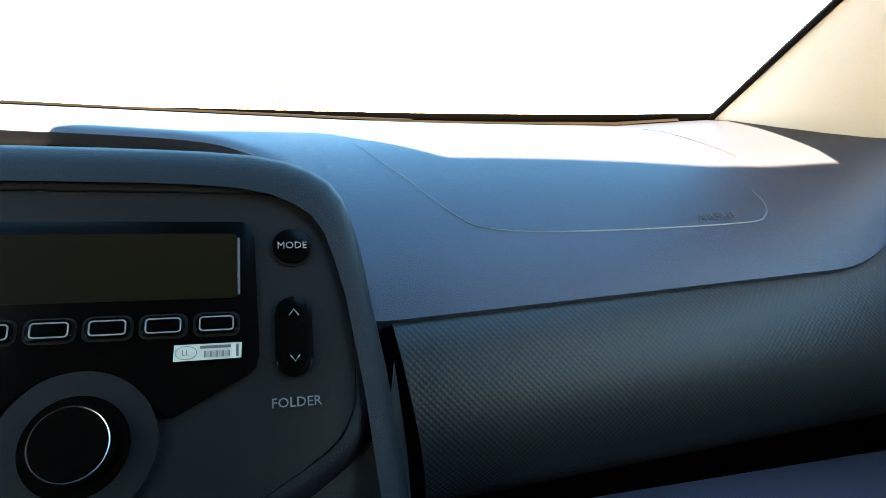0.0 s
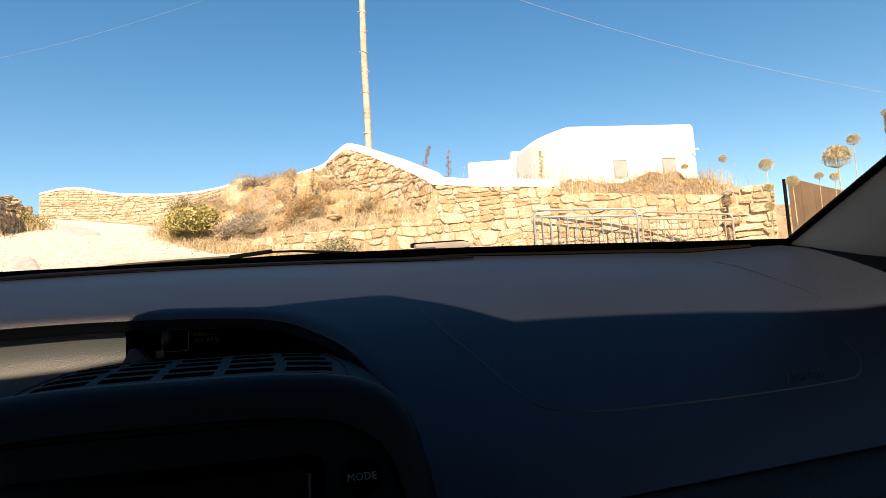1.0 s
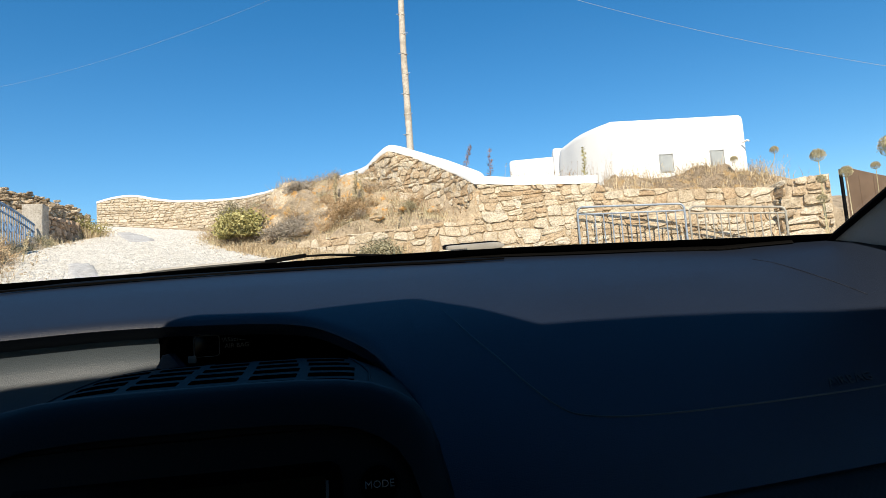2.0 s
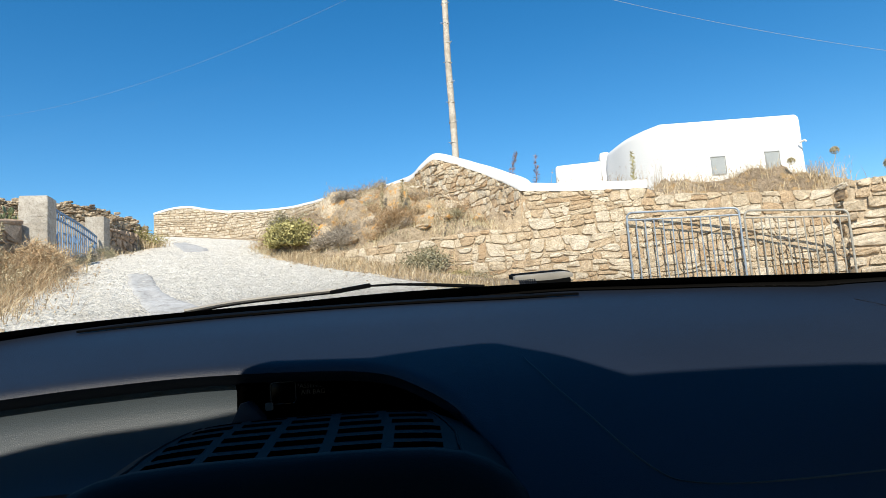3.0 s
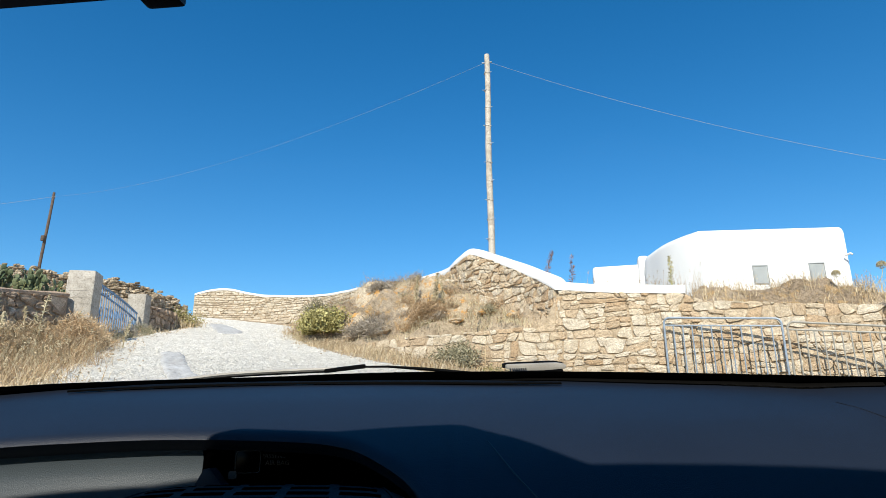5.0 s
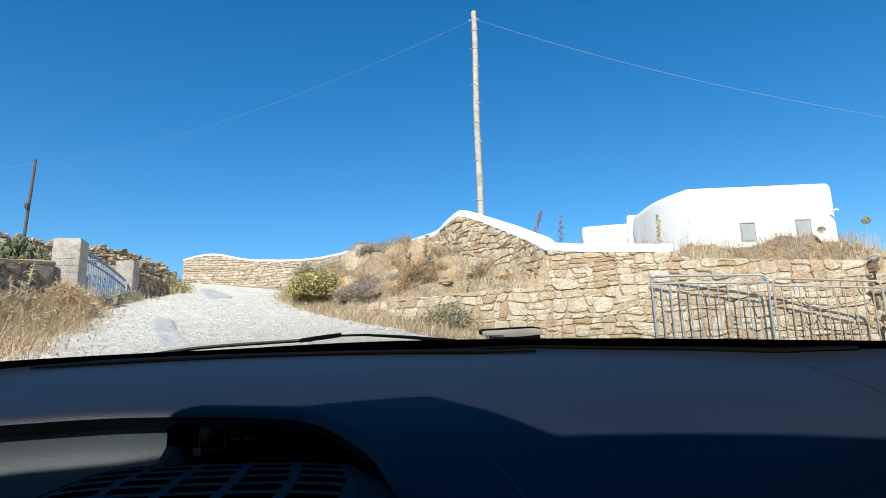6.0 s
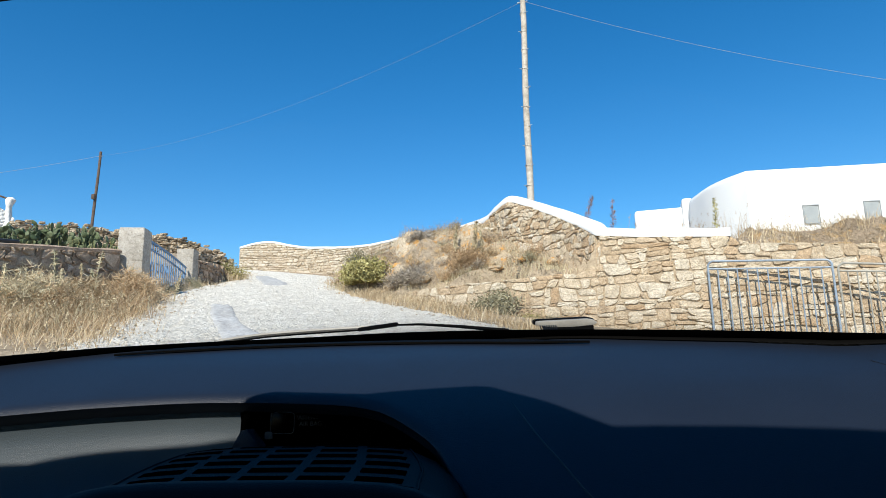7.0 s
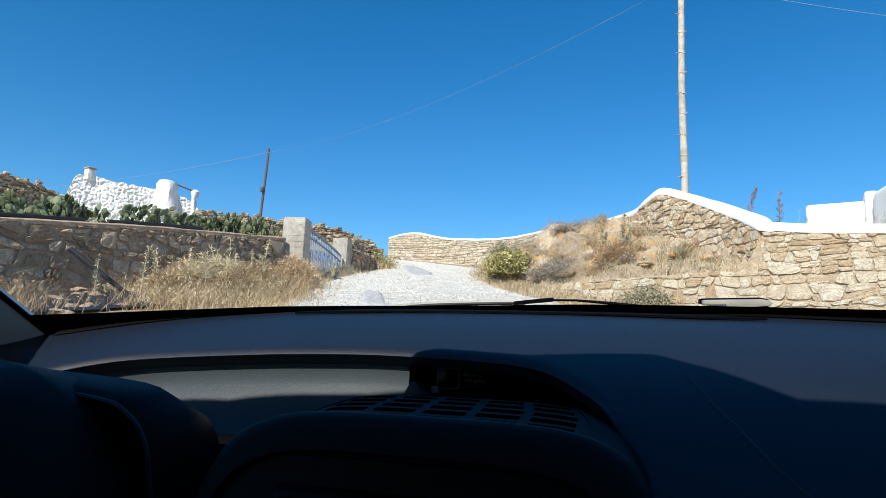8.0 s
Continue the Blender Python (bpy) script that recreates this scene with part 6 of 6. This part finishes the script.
def shell_top(x, y):
    bk = y - 0.0077
    return -0.0300 + lerp_table(bk, _bk, _rs) + lerp_table(abs(x) / lerp_table(bk, _bk, _wd), [p[0] for p in shell[12:]], [p[1] for p in shell[12:]])


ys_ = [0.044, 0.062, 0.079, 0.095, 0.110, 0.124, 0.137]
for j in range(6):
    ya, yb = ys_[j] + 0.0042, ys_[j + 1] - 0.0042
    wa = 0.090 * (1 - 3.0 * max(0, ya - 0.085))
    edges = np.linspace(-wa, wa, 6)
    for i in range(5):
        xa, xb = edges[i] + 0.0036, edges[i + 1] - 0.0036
        part("vent_slot", sheet([[(x, y, shell_top(x, y) + 0.0006) for x in np.linspace(xa, xb, 4)] for y in (ya, (ya + yb) / 2, yb)], 0.0008), SHADE_BLACK, pod, "air slot, its inner shade a flat black sheet")
rows = []
for y in np.linspace(0.0455, 0.138, 9):
    w = 0.0945 * (1 - 3.0 * max(0, y - 0.085))
    rows.append([(x, y, shell_top(x, y) + 0.0002) for x in np.linspace(-w, w, 15)])
part("vent_panel", sheet(rows, 0.0006), POD, pod, "near-black vent panel")
rim_pts = [(-0.097, 0.040)] + [(-0.096 * (1 - 3.0 * max(0, y - 0.085)), y) for y in (0.06, 0.08, 0.1, 0.12, 0.138)]
for s_ in (-1, 1):
    part("vent_edge", tube([(s_ * x, y, shell_top(x, y) + 0.0004) for x, y in rim_pts], 0.0009, 5), POD, pod)

# ---- instrument binnacle and steering column ----
rows = []
for y, r, dz in ((-0.075, 0.098, 0.0), (-0.082, 0.104, 0.0), (-0.078, 0.112, 0.0), (-0.05, 0.118, 0.002), (0.0, 0.118, 0.004), (0.045, 0.108, 0.0), (0.07, 0.085, -0.01)):
    rows.append([(-0.318 + r * 1.02 * math.sin(a), y, -0.128 + dz + r * math.cos(a)) for a in np.linspace(0, 2 * math.pi, 49)[:-1]])
binn = part("instrument_pod", sheet(rows, closed=True), POD, car, "round hooded instrument pod on the steering column")
part("dial_face", plate(disc(0.099, 40), 0.01, pose(-0.318, -0.045, -0.128, 90, 0, 0)), GLOSS, binn, "dark instrument dial")
rows = []
for y, g in ((0.015, 0.0), (0.022, 0.004), (0.06, 0.004), (0.11, -0.012)):
    half = [(0.155 + g, -0.22), (0.158 + g, -0.12), (0.155 + g, -0.07), (0.149 + g, -0.044), (0.136 + g, -0.030), (0.11, -0.021 + g), (0.0, -0.014 + g)]
    half = [tuple(p) for p in smooth_line(half, 4)]
    ring = [(-0.345 + x, y, z - 0.012 - (0.02 if y > 0.1 else 0)) for x, z in half] + [(-0.345 - x, y, z - 0.012 - (0.02 if y > 0.1 else 0)) for x, z in reversed(half[:-1])]
    rows.append(ring)
surround = rows
cowl = part("column_surround", sheet(rows), POD, car, "dark moulded surround behind the instrument pod")
bm = bmesh.new()
bm.faces.new([bm.verts.new((p[0], p[1] + 0.012, p[2] - 0.002)) for p in surround[0]])
part("surround_face", bm, PAD_LOW, cowl, "black inside of the surround")
part("surround_edge", tube([rows[0][k] for k in range(len(rows[0]))], 0.0018, 6), PAD, cowl)

# ---- windscreen, pillars, roof ----
def glass_point(u, v):
    x0, x1 = 0.575 * u, (0.50 + 0.09 * max(0.0, u)) * u
    a = Vector((x0, 0.436 - 0.76 * x0 * x0, 0.004 + 0.008 * max(0.0, u) - 0.012 * max(0.0, -u)))
    c = Vector((x1, -0.275 - 0.60 * x1 * x1, 0.415 - 0.06 * x1 * x1))
    p = a.lerp(c, v)
    p += Vector((0, 0.55, 0.83)) * 0.035 * (1 - 0.85 * u * u) * math.sin(math.pi * v)
    return p


U, Vv = np.linspace(-1, 1, 33), np.linspace(-0.02, 1.0, 17)
screen = part("windscreen", sheet([[glass_point(u, v) for u in U] for v in Vv]), GLASS, car, "clear raked windscreen")
screen.visible_shadow = False
inn = Vector((0, -0.004, -0.006))


def frit_v(u):
    return 0.036 + 0.02 * max(0, abs(u) - 0.8) + 0.011 * min(1.0, max(0.0, -u - 0.1) / 0.4) + 0.004 * min(1.0, max(0.0, u + 0.2) / 0.3)


part("black_border", sheet([[glass_point(u, frit_v(u) * k / 2 - 0.05) + inn if k < 2 else glass_point(u, frit_v(u)) + inn for u in U] for k in range(3)]), FRIT, screen, "black printed lower border")
for s in (-1, 1):
    part("black_border", sheet([[glass_point((0.911 + 0.089 * k / 3 if s > 0 else -0.905 - 0.095 * k / 3), v) + inn for k in range(4)] for v in np.linspace(0, 1, 17)]), FRIT, screen, "black printed side border")
    dots = []
    for v in np.linspace(0.03, 0.6, 150):
        p = glass_point(0.9105 if s > 0 else -0.9045, v) + inn
        dots.append(block((0.0016, 0.0016, 0.0012), p))
    part("border_dots", join(*dots), FRIT, screen)
part("black_border", sheet([[glass_point(u, 0.955 + 0.05 * k / 2) + inn for u in U] for k in range(3)]), FRIT, screen, "black printed upper border")

rows = []
for x in np.linspace(-0.50, 0.50, 41):
    g = glass_y(x)
    rows.append([(x, g - 0.020, pad_z(x, g - 0.020) + 0.0006), (x, g - 0.017, pad_z(x, g - 0.017) + 0.0026), (x, g, pad_z(x, g) + 0.0036)])
part("glass_seat", sheet(rows, 0.001), FRIT, dash, "black strip along the foot of the windscreen")
PILLAR_IN = Vector((0.645, 0.107, 0.001))
for s in (-1, 1):
    rows = []
    edge_u = 0.917 if s > 0 else -0.906
    corner = glass_point(edge_u, 0.0)
    reach = Vector((s * PILLAR_IN.x, PILLAR_IN.y, PILLAR_IN.z)) - corner if s > 0 else Vector((-0.09, -0.10, 0.005))
    for v in np.linspace(-0.03, 1.05, 16):
        g = glass_point(edge_u, v) + Vector((0, -0.005, -0.006))
        row = [g + Vector((s * 0.03, 0.02, 0.012)), g]
        for k, out in ((0.08, 0.006), (0.2, 0.012), (0.4, 0.016), (0.65, 0.014), (0.85, 0.008), (1.0, 0.0)):
            row.append(g + reach * k + Vector((-s * out, -out, 0)))
        row.append(g + reach + Vector((s * 0.05, 0.01, 0.01)))
        rows.append(row)
    part("pillar_trim", sheet(rows, closed=True), TRIM, car, "light grey windscreen pillar trim")
    part("pillar_seal", tube([glass_point(edge_u * 0.996, v) + Vector((0, -0.006, -0.006)) for v in np.linspace(0.0, 1.0, 20)], 0.003, 6), RUBBER, car)
    # end of the dashboard at the door
    part("door_pillar", sheet([[(s * 0.668, y, z) for y in (0.30, 0.05, -0.16)] for z in (-0.9, -0.3, -0.02)], 0.02), PAD_LOW, car)

# roof with front rail and sides; unseen windowless rear added to cut cabin light
rows = []
for v in (0.0, 0.12, 0.35, 0.7, 1.0):
    row = []
    for u in np.linspace(-1, 1, 21):
        p = glass_point(u, 1.0)
        front = -0.278 - 0.30 * p.x * p.x + 0.28 * max(0.0, p.x - 0.38)
        y = front + (-2.3 - front) * v
        x = u * (0.60 + 0.02 * v)
        row.append((x, y - 0.0, p.z + 0.05 * math.sin(1.57 * v) - 0.06 * abs(u) ** 4 * v))
    rows.append(row)
roof = part("roof", sheet(rows, 0.03), BODY, car, "car roof")
part("headliner", sheet([[(p[0] * 0.99, p[1] - 0.004, p[2] - 0.035) for p in r_] for r_ in rows], 0.004), LINER, car, "pale grey headliner")
part("rear_blocker", block((1.34, 0.04, 1.45), (0, -2.3, -0.22), 0.01), LINING, car)
part("floor_pan", block((1.36, 2.7, 0.03), (0, -1.0, -0.80), 0.005), PAD_LOW, car)
for s in (-1, 1):
    part("door_panel", block((0.04, 2.6, 0.86), (s * 0.68, -1.02, -0.45), 0.015), PAD_LOW, car)
    part("roof_rail", tube([(s * 0.53, -0.36, 0.36), (s * 0.585, -0.9, 0.41), (s * 0.60, -1.6, 0.41), (s * 0.61, -2.29, 0.36)], 0.035, 8), LINING, car)
    # unseen panel over the rear side window, added to block light
    part("rear_side_blocker", block((0.05, 1.35, 0.50), (s * 0.645, -1.65, 0.18), 0.01), LINING, car)
    part("sill", block((0.08, 2.6, 0.30), (s * 0.68, -1.0, -0.96), 0.02), BODY, car)
part("cowl", sheet([[(x, glass_y(x) + d, z) for x in np.linspace(-0.6, 0.6, 25)] for d, z in ((0.006, -0.03), (0.02, 0.0035), (0.06, 0.002), (0.13, -0.006), (0.16, -0.04))]), PAD_LOW, car, "black scuttle panel below the windscreen")

# unseen patch, its edge shaped to cast the slanted shadow on the dashboard
SH_U = [-0.36, -0.2, 0.085, 0.155, 0.23, 0.285, 0.36]
SH_V = [0.80, 0.82, 0.76, 0.745, 0.815, 0.89, 0.97]
part("shadow_patch", sheet([[glass_point(u, lerp_table(u, SH_U, SH_V) * (1 - k / 4) + 0.995 * k / 4) + inn for u in np.linspace(-0.36, 0.36, 37)] for k in range(5)]), FRIT, screen, "unseen black patch added to cast the slanted shadow beside the mirror's")
# unseen visor, added with its lower edge fitted to the recess's shadow line
VI_U = [-0.74, -0.66, -0.60, -0.56, -0.42, -0.27, -0.20]
VI_V = [0.66, 0.70, 0.735, 0.745, 0.785, 0.82, 0.84]
part("unseen_visor", sheet([[glass_point(u, lerp_table(u, VI_U, VI_V) * (1 - k / 4) + 1.0 * k / 4) + inn * 2 for u in np.linspace(-0.74, -0.20, 28)] for k in range(5)], 0.008), LINER, car, "unseen grey driver's visor added along the glass to shade the recess")

# ---- bodywork before the windscreen, tyres on the road ----
rows = []
for y, z, w in ((0.60, -0.075, 0.70), (0.80, -0.10, 0.70), (1.00, -0.14, 0.68), (1.16, -0.21, 0.64), (1.24, -0.32, 0.60), (1.26, -0.55, 0.58), (1.22, -0.72, 0.56)):
    rows.append([(w * u, y - 0.10 * u * u, z - 0.05 * abs(u) ** 4) for u in np.linspace(-1, 1, 17)])
part("bonnet", sheet(rows, 0.01), BODY, car, "sloping car bonnet")
for s in (-1, 1):
    part("wing", sheet([[(s * 0.70, y, z) for y, z in ((0.2, zt), (0.6, zt), (0.9, zt - 0.03), (1.12, zt - 0.12))] for zt in (-0.10, -0.25, -0.45)], 0.01), BODY, car)
    for y in (0.72, -1.72):
        at = car.matrix_basis @ Vector((s * 0.64, y, 0))
        low = (slope(at.x, at.y) - at.z) / math.cos(radians(8.0)) + 0.045
        tyre = part("tyre", tube([(s * 0.64, y + 0.21 * math.cos(a), low + 0.285 + 0.21 * math.sin(a)) for a in np.linspace(0, 6.283, 25)[:-1]], 0.075, 10, True), BLACK_PIPE, car)
        part("rim", plate(disc(0.16, 24), 0.03, Matrix.Translation((s * 0.68, y, low + 0.285)) @ pose(0, 0, 0, 90, 0, 90 * s), 0.006), SILVER, tyre)

# ---- rear-view mirror ----
MM = pose(0.003, -0.080, 0.243, -6, 0, -7) @ Matrix.Scale(0.92, 4)
rows = []
for k, (grow, back) in enumerate(((-0.006, 0.0), (-0.002, 0.001), (0.0, 0.006), (-0.001, 0.018), (-0.012, 0.032), (-0.03, 0.040))):
    ring = []
    for x, z in rounded(0.265 + 2 * grow, max(0.006, 0.070 + 2 * grow), max(0.002, 0.034 + grow), 8):
        sag = -0.012 * (1 - (x / 0.14) ** 2) if z < 0 else 0.0
        ring.append(MM @ Vector((x, back, z + 0.010 * (1 if z < 0 else 0) * 1.0 + sag)))
    rows.append(ring)
bm = sheet(rows, closed=True)
bm.verts.ensure_lookup_table()
bm.faces.new(bm.verts[-len(rows[0]):])
mir = part("rear_view_mirror", bm, MIRROR_BACK, car, "black rear-view mirror")
glass_ring = []
for x, z in rounded(0.253, 0.058, 0.026, 8):
    sag = -0.012 * (1 - (x / 0.14) ** 2) if z < 0 else 0.0
    glass_ring.append((x, z + (0.010 if z < 0 else 0) + sag))
part("mirror_glass", plate(glass_ring, 0.002, MM @ pose(0, 0.001, 0, 90, 0, 0)), MIRROR, mir, "silvered mirror glass")
part("dip_tab", block((0.019, 0.012, 0.007), (0, 0, 0), 0.002, 2, MM @ pose(0.004, 0.006, -0.0385)), MIRROR_BACK, mir, "small dipping tab")
part("mirror_stalk", tube([MM @ Vector((0, 0.015, 0.01)), glass_point(0.02, 0.90) + inn], [0.008, 0.016], 8), MIRROR_BACK, mir)

# ---- wipers and washer jet on the scuttle ----
noz = new("washer_jet")
noz.parent = car
NZ = Matrix.Translation((0.240, 0.474, 0.0192)) @ pose(0, 0, 0, 0, -1, 2)
cover = [(-0.038, -0.0005), (-0.038, 0.0032), (-0.034, 0.0042), (0.027, 0.0048), (0.034, 0.0034), (0.0375, 0.0003), (0.035, -0.0028), (0.006, -0.0042), (-0.014, -0.0046)]
part("jet_body", plate(cover, 0.020, NZ @ pose(0, -0.007, 0, 90, 0, 0), 0.0012), SILVER, noz, "pale grey wiper pivot cover")
part("jet_base", plate([(x * 1.04, z * 1.28) for x, z in cover], 0.018, NZ @ pose(0, 0.006, 0, 90, 0, 0), 0.001), RUBBER, noz)
part("foot", block((0.062, 0.012, 0.012), (0, 0, 0), 0.001, 1, NZ @ pose(0.002, -0.001, -0.0088)), RUBBER, noz)
for k in range(8):
    part("rib", block((0.0013, 0.004, 0.0062), (0, 0, 0), 0, 1, NZ @ pose(-0.034 + 0.0027 * k, -0.0175, -0.0030, 0, -18, 0)), PAD, noz)
tagged(noz, "grey ribbed pivot cover on the scuttle")
wip = new("wiper")
wip.parent = car
blade_pts = [(-0.205, 0.470, 0.0080), (-0.15, 0.495, 0.0130), (-0.07, 0.522, 0.0152), (-0.02, 0.533, 0.0162)]
part("blade", tube(smooth_line(blade_pts, 4), 0.0026, 6), SILVER, wip, "grey metal wiper blade back")
part("blade_rubber", tube([(x, y - 0.001, z - 0.0034) for x, y, z in smooth_line(blade_pts, 4)], 0.0013, 6), RUBBER, wip)
part("joint", plate(rounded(0.055, 0.0055, 0.002), 0.010, pose(-0.008, 0.528, 0.0164, 90, -6, 4), 0.001), RUBBER, wip, "black wiper joint")
part("arm", tube([(0.015, 0.537, 0.0182), (0.05, 0.536, 0.0182), (0.10, 0.530, 0.0148), (0.17, 0.52, 0.008)], [0.0016, 0.0018, 0.0024, 0.003], 6), RUBBER, wip)
tagged(wip, "windscreen wiper parked on the glass")

# ---- stones of the walls ----
for job in WALL_JOBS:
    lay_stones(*job)
